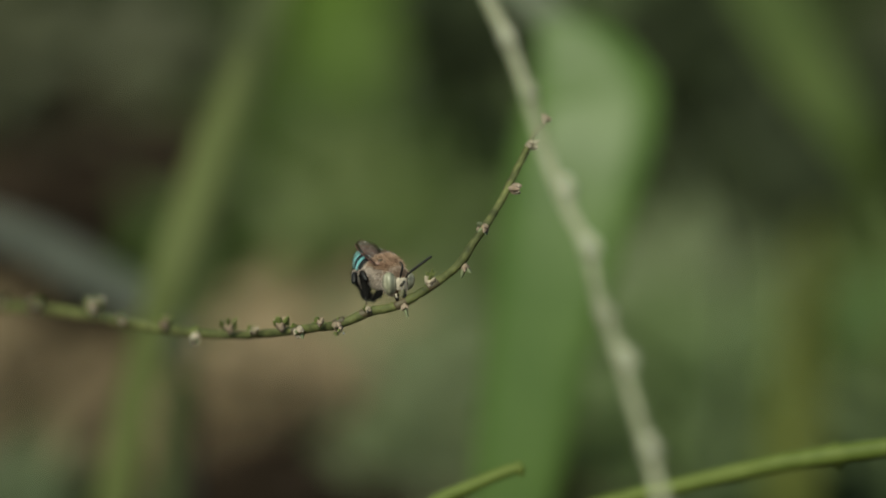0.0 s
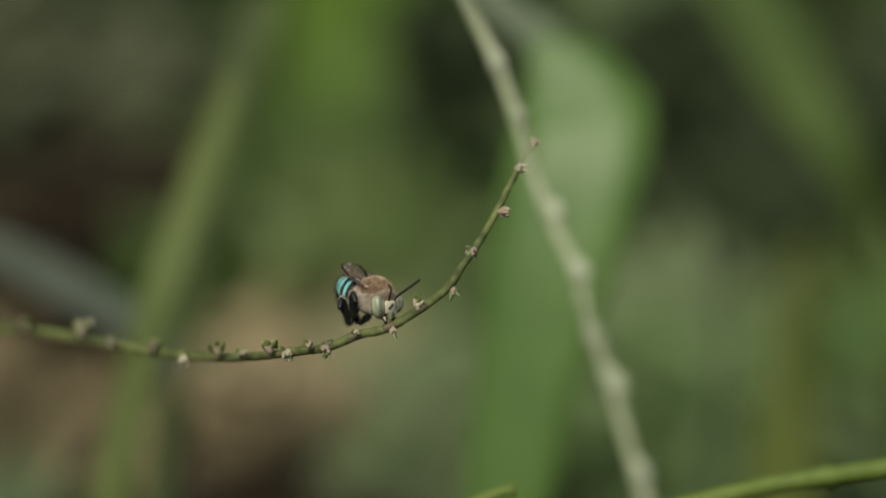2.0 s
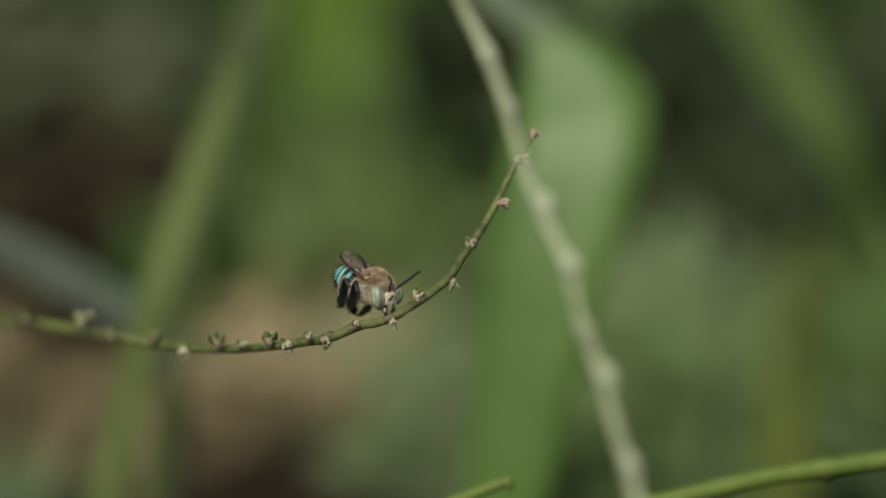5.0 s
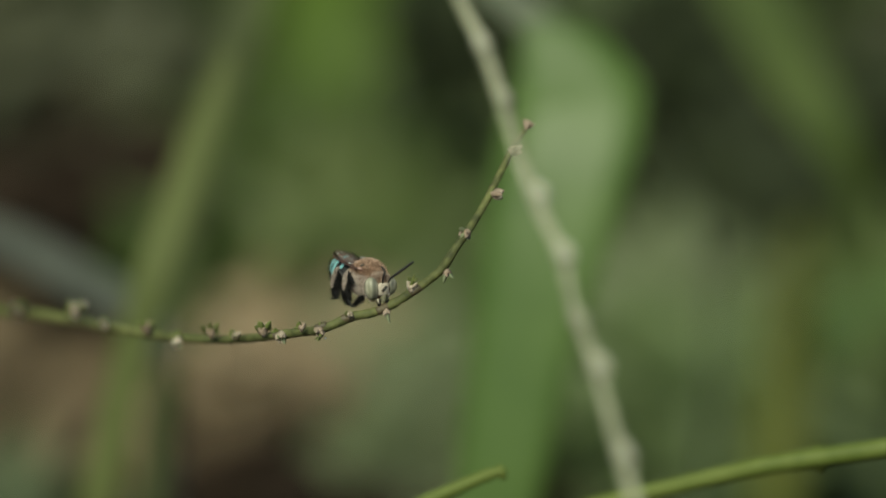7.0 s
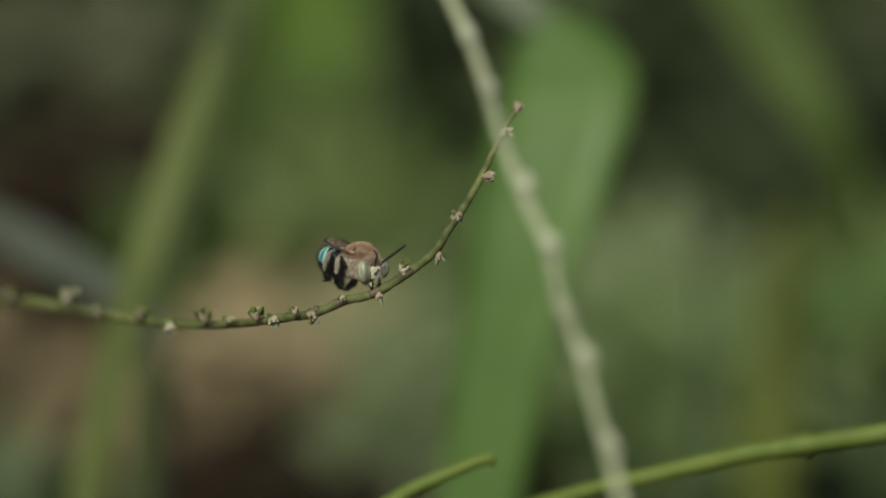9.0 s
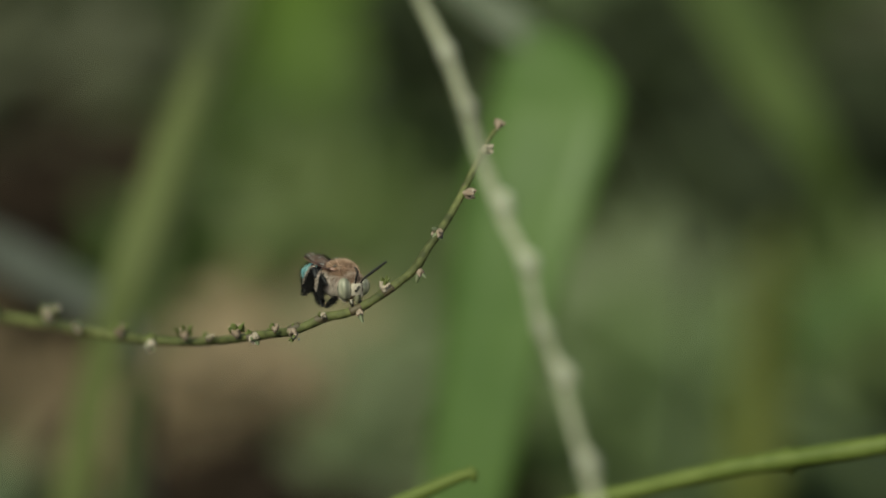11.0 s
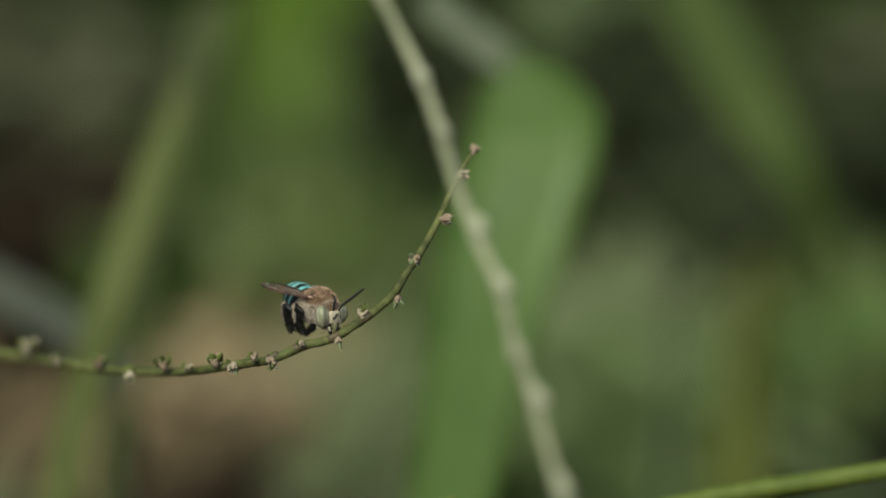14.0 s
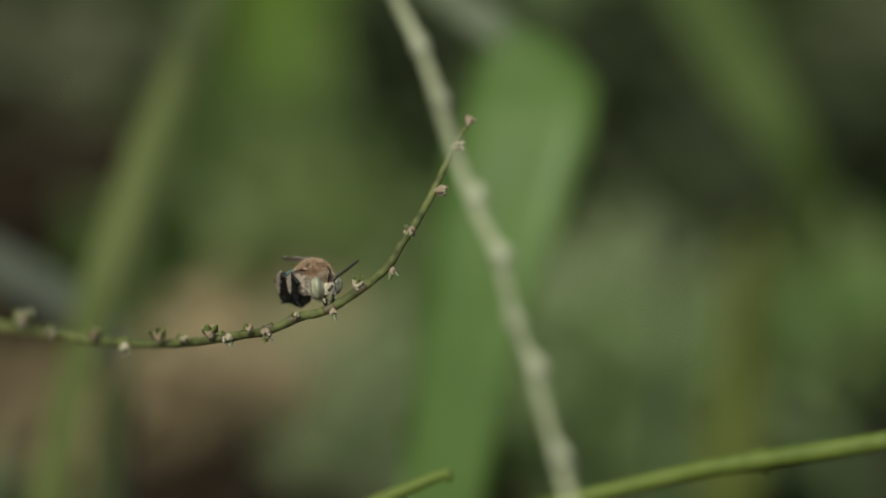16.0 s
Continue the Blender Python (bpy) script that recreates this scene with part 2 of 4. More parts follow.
# ---- ground ----
def build_ground():
    bm = bmesh.new()
    n = 90
    for j in range(n + 1):
        for i in range(n + 1):
            u, v = i / n * 2 - 1, j / n * 2 - 1
            x, y = 3 * u + 200 * u ** 7, 1.5 + 3 * v + 200 * v ** 7
            z = 0.05 * noise.noise((x * 2.1, y * 2.1, 0)) + 0.018 * noise.noise((x * 9, y * 9, 3))
            bm.verts.new((x, y, z - 0.06))
    bm.verts.ensure_lookup_table()
    for j in range(n):
        for i in range(n):
            a = j * (n + 1) + i
            bm.faces.new([bm.verts[k] for k in (a, a + 1, a + n + 2, a + n + 1)])
    ob = link_mesh("ground", bm, SOIL)
    tagged(ob, "dark damp soil under the plants", "ground", kind="structure")


def ribbon(bm, pts, halves, face, fold=0.18, steps=6, thick=0.0004):
    """A leaf blade along pts with half widths, folded along its midrib, its upper side towards face."""
    line = curve_points(pts, steps)
    ww = [v.x for v in curve_points([(h, 0, 0) for h in halves], steps)]
    rows = []
    cols = (-1, -0.5, 0, 0.5, 1)
    for i, p in enumerate(line):
        d = (line[min(i + 1, len(line) - 1)] - line[max(i - 1, 0)]).normalized()
        s = d.cross(Vector(face)).normalized()
        nrm = s.cross(d).normalized()
        w = max(ww[i], 0.0003)
        row = []
        for c in cols:
            q = p + s * w * c + nrm * (fold * w * abs(c) + 0.06 * w * noise.noise(p * 25 + Vector((c, 0, 0))))
            row.append((bm.verts.new(q + nrm * thick), bm.verts.new(q - nrm * thick)))
        rows.append(row)
    k = len(cols)
    for a, b in zip(rows, rows[1:]):
        for c in range(k - 1):
            bm.faces.new((a[c][0], a[c + 1][0], b[c + 1][0], b[c][0]))
            bm.faces.new((a[c][1], b[c][1], b[c + 1][1], a[c + 1][1]))
        bm.faces.new((a[0][0], b[0][0], b[0][1], a[0][1]))
        bm.faces.new((a[-1][0], a[-1][1], b[-1][1], b[-1][0]))
    for row, flip in ((rows[0], 1), (rows[-1], 0)):
        for c in range(k - 1):
            f = (row[c][0], row[c][1], row[c + 1][1], row[c + 1][0])
            bm.faces.new(f if not flip else f[::-1])
    return bm


def site(p):
    """World place of a point given along the first line of sight: right, ahead, up."""
    return BASE @ Vector(p)


def tail(line, radii, spread=0.25, n=7):
    """Carries a line on along its last direction and bends it down into the soil."""
    end, step = line[-1], (line[-1] - line[-2])
    depth = end.z + 0.05
    reach = step.normalized() * depth * spread
    mid = end + reach
    foot = Vector((end.x + reach.x * 1.6, end.y + reach.y * 1.6, -0.05))
    out, rr = list(line), list(radii)
    for i in range(1, n + 1):
        t = (i / n) ** 1.4
        out.append(end * (1 - t) ** 2 + mid * 2 * t * (1 - t) + foot * t * t)
        rr.append(radii[-1])
    return out, rr


def leaf_thing(name, pts, halves, mat, label, category="leaf", group="", face=(0, -1, 0.25), rooted=True, fold=0.18):
    """One long leaf in the plot; rooted ones run on down into the soil."""
    line = [site(p) for p in pts]
    hw = list(halves)
    if rooted:
        line, hw = tail(line, hw, 0.5)
    bm = ribbon(bmesh.new(), line, hw, BASE.to_3x3() @ Vector(face), fold)
    ob = new(name)
    ob.location = line[-1] if rooted else line[0]
    inv = Matrix.Translation(-ob.location)
    bmesh.ops.transform(bm, matrix=inv, verts=bm.verts)
    link_mesh("blade", bm, mat, ob)
    bm = tube(bmesh.new(), [inv @ (p + BASE.to_3x3() @ Vector((0, 0.0006, 0))) for p in line], [max(0.0004, h * 0.06) for h in hw], 6, 6)
    link_mesh("midrib", bm, mat, ob)
    return tagged(ob, label, category, group)


build_ground()
# ---- the large leaf and the blades behind the bee ----
broad_leaf = leaf_thing("broad_leaf",
           [(0.0204, 0.3996, 0.0445), (0.022, 0.398, 0.0411), (0.0251, 0.3959, 0.0366), (0.0271, 0.3934, 0.031), (0.0278, 0.3911, 0.0256), (0.0251, 0.3885, 0.0149), (0.0213, 0.387, -0.0009), (0.0176, 0.3868, -0.0188), (0.0143, 0.387, -0.0377), (0.013, 0.3875, -0.0463)],
           [0.0013, 0.0052, 0.0094, 0.0124, 0.0134, 0.0129, 0.0118, 0.0099, 0.0086, 0.008],
           LEAF, "broad smooth green leaf with a pale sheen near its bent tip", "leaf", face=(-0.2, -1, 0.4), fold=0.05)
leaf_thing("grass_blade",
           [(-0.0387, 0.412, 0.0403), (-0.0416, 0.41, 0.0307), (-0.0445, 0.406, 0.021), (-0.0471, 0.402, 0.0116), (-0.0499, 0.398, 0.0023), (-0.0524, 0.396, -0.0063), (-0.0554, 0.396, -0.0171), (-0.058, 0.396, -0.0278), (-0.0603, 0.396, -0.0385), (-0.0625, 0.396, -0.0482)],
           [0.0007, 0.0024, 0.0034, 0.0037, 0.0036, 0.0034, 0.0034, 0.0035, 0.0037, 0.0037],
           BLADE_PALE, "upright light green grass blade leaning to one side", "grass", "grass blades behind the stem", face=(-0.1, -1, 0.5), fold=0.3)
leaf_thing("grass_blade",
           [(-0.0375, 0.47, 0.0638), (-0.0401, 0.468, 0.0534), (-0.0435, 0.466, 0.0431), (-0.0468, 0.464, 0.0316), (-0.0496, 0.462, 0.0189), (-0.0524, 0.46, 0.0051), (-0.0551, 0.46, -0.0099), (-0.0576, 0.46, -0.0248), (-0.0597, 0.46, -0.0398), (-0.0614, 0.46, -0.056)],
           [0.0043, 0.0047, 0.0047, 0.0044, 0.0039, 0.0034, 0.0031, 0.003, 0.003, 0.003],
           BLADE_DULL, "dull olive grass blade standing behind a lighter one", "grass", "grass blades behind the stem", face=(-0.1, -1, 0.3), fold=0.4)
leaf_thing("dead_grass",
           [(-0.1280, 0.5, 0.0150), (-0.1095, 0.49, 0.0068), (-0.0942, 0.48, 0.0014), (-0.0808, 0.47, -0.0050), (-0.0666, 0.46, -0.0123), (-0.0566, 0.46, -0.0248), (-0.0615, 0.5, -0.0487)],
           [0.0030, 0.0045, 0.0052, 0.0051, 0.0040, 0.0025, 0.0022],
           STRAW_DULL, "grey dry grass blade bent down across the green ones", "grass", face=(0.2, -0.8, 0.7))
leaf_thing("dead_grass",
           [(0.0072, 0.4, 0.0554), (0.0165, 0.402, 0.0475), (0.0262, 0.406, 0.0414), (0.0415, 0.43, 0.0339), (0.0525, 0.46, 0.0269), (0.0639, 0.49, 0.0134), (0.0713, 0.52, -0.0111), (0.0740, 0.55, -0.0416)],
           [0.0039, 0.0043, 0.0047, 0.0038, 0.0027, 0.0018, 0.0014, 0.0012],
           GREY_BLADE, "thin greyish green blade crossing behind the broad leaf", "grass", face=(0.2, -0.8, 0.6))
leaf_thing("grass_blade",
           [(0.0859, 0.62, 0.0943), (0.0973, 0.62, 0.0741), (0.1094, 0.62, 0.0511), (0.1214, 0.62, 0.0329), (0.1319, 0.63, 0.0104), (0.1412, 0.65, -0.0280), (0.1420, 0.65, -0.0809)],
           [0.0106, 0.0109, 0.0093, 0.0068, 0.0033, 0.0010, 0.0010],
           ARCH, "green grass blade arching over towards the soil", "grass", "grass blades behind the stem", face=(0.1, -1, 0.3))
leaf_thing("grass_blade",
           [(0.1304, 0.72, 0.0119), (0.1265, 0.72, -0.0057), (0.1242, 0.72, -0.0232), (0.1222, 0.72, -0.0467), (0.1203, 0.72, -0.0701), (0.1191, 0.72, -0.0896)],
           [0.0027, 0.0059, 0.0074, 0.0082, 0.0082, 0.0082],
           BLADE_YELLOW, "yellowing grass blade standing upright", "grass", "grass blades behind the stem")
leaf_thing("grass_blade",
           [(-0.0542, 1.0, 0.0057), (-0.0504, 1.0, 0.0274), (-0.048, 1.005, 0.0548), (-0.0449, 1.01, 0.0852), (-0.0415, 1.02, 0.1164), (-0.0389, 1.04, 0.1469), (-0.0374, 1.07, 0.1773)],
           [0.0038, 0.0136, 0.024, 0.0296, 0.0315, 0.0321, 0.0325],
           BRIGHT, "wide bright green blade bowed over behind the stem", "grass", "grass blades behind the stem")
leaf_thing("grass_blade",
           [(0.1822, 0.75, -0.0115), (0.1639, 0.75, -0.0165), (0.1480, 0.75, -0.0260), (0.1380, 0.76, -0.0420), (0.1303, 0.78, -0.0632), (0.1314, 0.8, -0.0996)],
           [0.0100, 0.0105, 0.0108, 0.0095, 0.0080, 0.0075],
           LEAF, "green grass blade bowed over in an arch", "grass", "grass blades behind the stem", face=(-0.2, -0.8, 0.6))


def leafy_plant(c, size, mat, count, leaf, label, category="plant", seed=0, flat=0.3):
    """A loose clump of small leaves on thin stalks; c: its middle along the line of sight, size: its half extents."""
    rnd = random.Random(seed)
    mid = site(c)
    ob = new("leafy_plant" if category == "plant" else "dry_leaf_heap")
    ob.location = (mid.x, mid.y, -0.03)
    bm = bmesh.new()
    for _ in range(count):
        u = Vector((rnd.gauss(0, .55), rnd.gauss(0, .55), rnd.gauss(0, .55)))
        p = mid + BASE.to_3x3() @ Vector((u.x * size[0], u.y * size[1], u.z * size[2]))
        if p.z < 0.0:
            p.z = rnd.uniform(0.0, 0.02)
        p = p - ob.location
        n = Vector((rnd.gauss(0, flat), rnd.gauss(-0.7, flat), rnd.gauss(0.7, flat))).normalized()
        d = n.cross(Vector((rnd.gauss(0, 1), rnd.gauss(0, 1), rnd.gauss(0, 1)))).normalized()
        s = n.cross(d)
        l, w = leaf * rnd.uniform(.7, 1.4), leaf * rnd.uniform(.16, .3)
        v = [bm.verts.new(p + d * l * a + s * w * e + n * l * h) for a, e, h in ((0, 0, 0), (.3, 1, .05), (.7, .8, .04), (1, 0, -.1), (.7, -.8, .04), (.3, -1, .05), (.35, 0, -.03), (.72, 0, -.04))]
        for f in ((0, 6, 1), (1, 6, 7, 2), (2, 7, 3), (0, 5, 6), (5, 4, 7, 6), (4, 3, 7)):
            bm.faces.new([v[k] for k in f])
    link_mesh("leaves", bm, mat, ob)
    for k in range(5):
        a = Vector((rnd.gauss(0, .3) * size[0], rnd.gauss(0, .3) * size[1], 0))
        top = mid - ob.location + a * 1.5
        link_mesh("stalk", tube(bmesh.new(), [a * .3, a * .6 + Vector((0, 0, top.z * .5)), top], [.0022, .0018, .001], 6, 4), mat, ob)
    return tagged(ob, label, category, "plants of the undergrowth")


leafy_plant((-0.051, 1.02, 0.039), (0.033, 0.035, 0.025), BLADE_DARK, 520, 0.03, "green leafy plant of the undergrowth", "plant", 1)
leafy_plant((-0.019, 1, 0.019), (0.023, 0.035, 0.016), BLADE_MID, 340, 0.045, "green leafy plant of the undergrowth", "plant", 2)
leafy_plant((-0.007, 1, -0.016), (0.022, 0.035, 0.035), MID_DARK, 380, 0.045, "green leafy plant of the undergrowth", "plant", 3)
leafy_plant((-0.036, 0.98, 0.004), (0.024, 0.035, 0.015), BLADE_MID, 380, 0.045, "green leafy plant of the undergrowth", "plant", 4)
leafy_plant((-0.007, 1, 0.003), (0.022, 0.035, 0.016), MID_DARK, 240, 0.045, "green leafy plant of the undergrowth", "plant", 5)
leafy_plant((0.017, 1.1, 0.033), (0.027, 0.035, 0.045), BLADE_MID, 300, 0.05, "green leafy plant of the undergrowth", "plant", 6)
leafy_plant((-0.181, 1.35, 0.088), (0.033, 0.035, 0.044), BLADE_BROWN, 260, 0.05, "dull brownish green plant of the undergrowth", "plant", 7)
leafy_plant((-0.265, 1.35, 0.136), (0.044, 0.035, 0.037), BLADE_BROWN, 200, 0.05, "dull brownish green plant of the undergrowth", "plant", 8)
leafy_plant((0.000, 0.92, -0.064), (0.017, 0.03, 0.014), PALE_LEAF, 240, 0.04, "greyish green plant low over the soil", "plant", 9)
leafy_plant((0.121, 1.1, -0.035), (0.036, 0.035, 0.033), BLADE_MID, 360, 0.05, "dull green plant of the undergrowth", "plant", 10)
leafy_plant((0.172, 1.12, -0.076), (0.036, 0.035, 0.033), BLADE_LIGHT, 360, 0.05, "dull green plant of the undergrowth", "plant", 11)
leafy_plant((-0.196, 1, -0.108), (0.033, 0.035, 0.016), BLADE_GREY, 240, 0.045, "greyish green plant low over the soil", "plant", 12)
leafy_plant((0.200, 0.95, -0.024), (0.018, 0.035, 0.010), BLADE_MID, 230, 0.04, "light green leafy plant beside the soil", "plant", 13)
# fills a shaded gap; its darkness is all in the leaf colour
leafy_plant((0.140, 1.08, 0.090), (0.022, 0.035, 0.032), GAP_SHADE, 420, 0.04, "leaves coloured near-black to stand for shaded gaps", "plant", 14)
leafy_plant((0.124, 1.25, 0.155), (0.020, 0.035, 0.014), BLADE_GREY, 170, 0.03, "greyish green plant of the undergrowth", "plant", 15)
leafy_plant((0.297, 1.25, 0.116), (0.024, 0.035, 0.014), BLADE_BROWN, 170, 0.035, "dull brownish green plant of the undergrowth", "plant", 16)
leafy_plant((0.152, 1.06, 0.052), (0.022, 0.035, 0.02), GAP_SHADE, 300, 0.04, "leaves coloured near-black to stand for shaded gaps", "plant", 17)
leafy_plant((0.258, 1.15, 0.080), (0.016, 0.035, 0.014), GAP_SHADE, 480, 0.03, "leaves coloured near-black to stand for shaded gaps", "plant", 18)
leafy_plant((0.130, 1.05, -0.055), (0.031, 0.035, 0.021), BLADE_GREY, 360, 0.05, "dull green plant of the undergrowth", "plant", 19)
leafy_plant((-0.110, 0.95, -0.004), (0.012, 0.03, 0.015), BLADE_DARK, 300, 0.028, "dark-coloured green plant of the undergrowth", "plant", 20)
# dark corner below the broad leaf; the shade is in the leaf colour
leafy_plant((0.078, 0.95, -0.092), (0.013, 0.035, 0.014), SHADED_TONE, 220, 0.04, "dark-coloured green plant of the undergrowth", "plant", 21)
leafy_plant((-0.022, 0.98, -0.089), (0.029, 0.035, 0.016), LITTER_OLIVE, 300, 0.045, "dull olive leaves low over the soil", "leaf litter", 22)
leafy_plant((0.178, 1, -0.084), (0.030, 0.035, 0.019), BLADE_GREY, 300, 0.045, "greyish green plant low over the soil", "plant", 23)
leafy_plant((0.155, 1.05, -0.102), (0.048, 0.035, 0.023), BLADE_LIGHT, 420, 0.05, "dull green plant low over the soil", "plant", 24)
leafy_plant((-0.053, 0.94, -0.040), (0.025, 0.035, 0.015), LITTER, 800, 0.026, "heap of dry tan leaves on a low bank", "leaf litter", 25)
leafy_plant((-0.046, 0.98, -0.066), (0.040, 0.035, 0.023), LITTER, 620, 0.035, "heap of dry brown leaves on a low bank", "leaf litter", 26)
# shadowed hollow at the left, drawn as darkened litter
leafy_plant((-0.162, 1, 0.011), (0.041, 0.035, 0.026), LITTER_SHADED, 800, 0.035, "brown leaves on the soil, coloured dark for the shadowed hollows", "leaf litter", 27)
leafy_plant((-0.094, 0.98, -0.066), (0.024, 0.035, 0.013), LITTER, 460, 0.026, "heap of dry tan leaves on a low bank", "leaf litter", 28)
leafy_plant((-0.183, 1, -0.058), (0.038, 0.035, 0.012), LITTER_MID, 300, 0.05, "damp brown leaves on the soil", "leaf litter", 29)
# dark gap beside the broad leaf, made from near-black leaves
leafy_plant((0.0125, 0.93, 0.101), (0.010, 0.025, 0.011), GAP_SHADE, 170, 0.03, "leaves coloured near-black to stand for shaded gaps", "plant", 30)
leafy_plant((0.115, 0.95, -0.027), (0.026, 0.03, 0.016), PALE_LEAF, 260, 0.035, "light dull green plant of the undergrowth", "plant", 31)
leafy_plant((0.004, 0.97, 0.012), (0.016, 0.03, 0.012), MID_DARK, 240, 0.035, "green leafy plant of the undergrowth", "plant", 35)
leafy_plant((0.150, 1.0, 0.026), (0.020, 0.03, 0.015), GAP_SHADE, 300, 0.035, "leaves coloured near-black to stand for shaded gaps", "plant", 32)
leafy_plant((0.113, 0.9, -0.060), (0.026, 0.03, 0.018), BLADE_LIGHT, 420, 0.04, "dull green plant of the undergrowth", "plant", 33)
# darkened litter stands for the shadow low in the plot
leafy_plant((-0.044, 0.92, -0.108), (0.045, 0.03, 0.009), LITTER_SHADED, 520, 0.035, "brown leaves on the soil, coloured dark for the shadowed hollows", "leaf litter", 34)


def build_shrub():
    """A dark bank of small leaves that closes the plot behind."""
    rnd = random.Random(5)
    bm = bmesh.new()
    for _ in range(26000):
        x = rnd.uniform(-2.4, 2.4)
        y = 1.75 + abs(rnd.gauss(0, 0.35)) + 0.15 * x * x * 0.3
        z = rnd.uniform(-0.02, 1.5) * (0.75 + 0.25 * noise.noise((x * 2, y * 2, 0)))
        c = Vector((x, y, z))
        d = Vector((rnd.gauss(0, 1), rnd.gauss(0, 0.6) - 0.3, rnd.gauss(0, 0.8) - 0.3)).normalized()
        s = d.cross(Vector((rnd.gauss(0, 1), rnd.gauss(0, 1), rnd.gauss(0, 1)))).normalized()
        n = d.cross(s) * 0.006
        l, w = rnd.uniform(0.04, 0.09), rnd.uniform(0.010, 0.022)
        a, b, e, f = bm.verts.new(c), bm.verts.new(c + d * l * 0.5 + s * w + n), bm.verts.new(c + d * l), bm.verts.new(c + d * l * 0.5 - s * w + n)
        bm.faces.new((a, b, e))
        bm.faces.new((a, e, f))
    ob = link_mesh("undergrowth", bm, SHRUB, smooth=False)
    tagged(ob, "dark green leafy undergrowth in the shade", "undergrowth", kind="stuff")


build_shrub()


# ---- the dry stem before the bee's stem, the green shoots ----
def stem_thing(name, pts, radii, mat, label, knots=(), knot_mat=None):
    """A rooted stem: its visible run, then down into the soil."""
    line = [site(p) for p in pts]
    rr = list(radii)
    line, rr = tail(line, rr)
    ob = new(name)
    ob.location = line[-1]
    inv = Matrix.Translation(-ob.location)
    link_mesh("stem", tube(bmesh.new(), [inv @ p for p in line], rr, 12, 8, 0.12), mat, ob)
    for k, (p, r) in enumerate(knots):
        bm = ball(bmesh.new(), inv @ site(p), (r, r, r * 1.5), turn(0, -20, 0), 12)
        for v in bm.verts:
            v.co += (v.co - inv @ site(p)) * 0.25 * noise.noise(v.co * 900 + Vector((k, 0, 0)))
        link_mesh("knot", bm, knot_mat or mat, ob)
    return tagged(ob, label, "stem")


dry_stem = stem_thing(
    "dead_grass_plant",
    [(0.0009, 0.2141, 0.0325), (0.0032, 0.2141, 0.0285), (0.0047, 0.2141, 0.0255), (0.0065, 0.2132, 0.0217), (0.0081, 0.2122, 0.0173), (0.0092, 0.2113, 0.0135), (0.0110, 0.2100, 0.0080), (0.0126, 0.2090, 0.0040), (0.0144, 0.2080, 0.0001), (0.0157, 0.2066, -0.0056), (0.0173, 0.2055, -0.0100), (0.0186, 0.2042, -0.0148), (0.0200, 0.2030, -0.0198), (0.0212, 0.2018, -0.0245)],
    [.0006] * 14, DRY_STEM, "pale dry knobbly stem crossing before the green spike",
    [((0.0066, 0.2128, 0.0216), 0.00087), ((0.0087, 0.2114, 0.0158), 0.00083), ((0.0123, 0.2090, 0.0061), 0.00087), ((0.0146, 0.2074, 0.0001), 0.00099), ((0.0160, 0.2059, -0.0065), 0.00087), ((0.0180, 0.2048, -0.0110), 0.00099), ((0.0202, 0.2026, -0.0195), 0.00095)], KNOT)
stem_thing(
    "green_shoot",
    [(0.0815, 0.2691, -0.0221), (0.0674, 0.2712, -0.0243), (0.0581, 0.2732, -0.0260), (0.0460, 0.2753, -0.0280), (0.0388, 0.2774, -0.0298), (0.0316, 0.2794, -0.0318), (0.0241, 0.2815, -0.0338), (0.0137, 0.2857, -0.0375)],
    [.0013, .0013, .0013, .00125, .0012, .00115, .0011, .001], SHOOT, "smooth light green shoot running nearly level",
    [((0.0519, 0.2748, -0.0272), .00122)], SHOOT)
stem_thing(
    "green_shoot",
    [(0.0106, 0.2732, -0.0286), (0.0090, 0.2732, -0.0289), (0.0064, 0.2732, -0.0299), (0.0027, 0.2732, -0.0315), (-0.0010, 0.2732, -0.0332), (-0.0077, 0.2732, -0.0377)],
    [.00055, .00075, .00085, .0009, .00095, .001], SHOOT, "short young green shoot with a rounded tip",
    [((0.0100, 0.2732, -0.0288), .00068)], SHOOT)

# ---- the flower spike on which the bee sleeps ----
spike = new("flower_spike")
SPIKE_LINE = [(-117.65, 92.82, -17.88), (-95.59, 78.9, -8.78), (-75.21, 62.59, -3.05), (-65.36, 53.31, -1.95), (-52.77, 41.77, -1.98), (-43.51, 32.49, -2.68), (-38.37, 27.85, -3.4), (-32.16, 23.21, -4.2), (-27.49, 18.56, -4.54), (-22.58, 13.92, -4.57), (-19.08, 11.61, -4.4), (-15.35, 6.96, -3.93), (-12.85, 4.64, -3.55), (-10.12, 2.32, -3.13), (-7.6, 0, -2.7), (-3.93, 0.2, -1.18), (-1.52, 0.3, -0.7), (0.68, 0.3, 0.2), (3.65, 0.2, 2.06), (6.75, 0, 4.41), (8.68, 0, 7.23), (10.78, 1.6, 10.22), (12.56, 3.2, 13.17), (14.15, 4.8, 16.37), (15.48, 6.4, 19.04)]
SPIKE_R = [0.90, 0.90, 0.86, 0.85, 0.83, 0.78, 0.74, 0.68, 0.62, 0.55, 0.55, 0.55, 0.59, 0.55, 0.55, 0.59, 0.55, 0.55, 0.52, 0.52, 0.50, 0.47, 0.46, 0.43, 0.37]
part("stem", tube(bmesh.new(), SPIKE_LINE, SPIKE_R, 14, 5, 0.2), STEM, spike)
root = BASE.inverted() @ Vector((-0.14, 0.36, -0.05))
low = SPIKE_LINE[0]
r_mm = (Vector(root) - Vector((-0.00496, 0.254, -0.00647))) * 1000
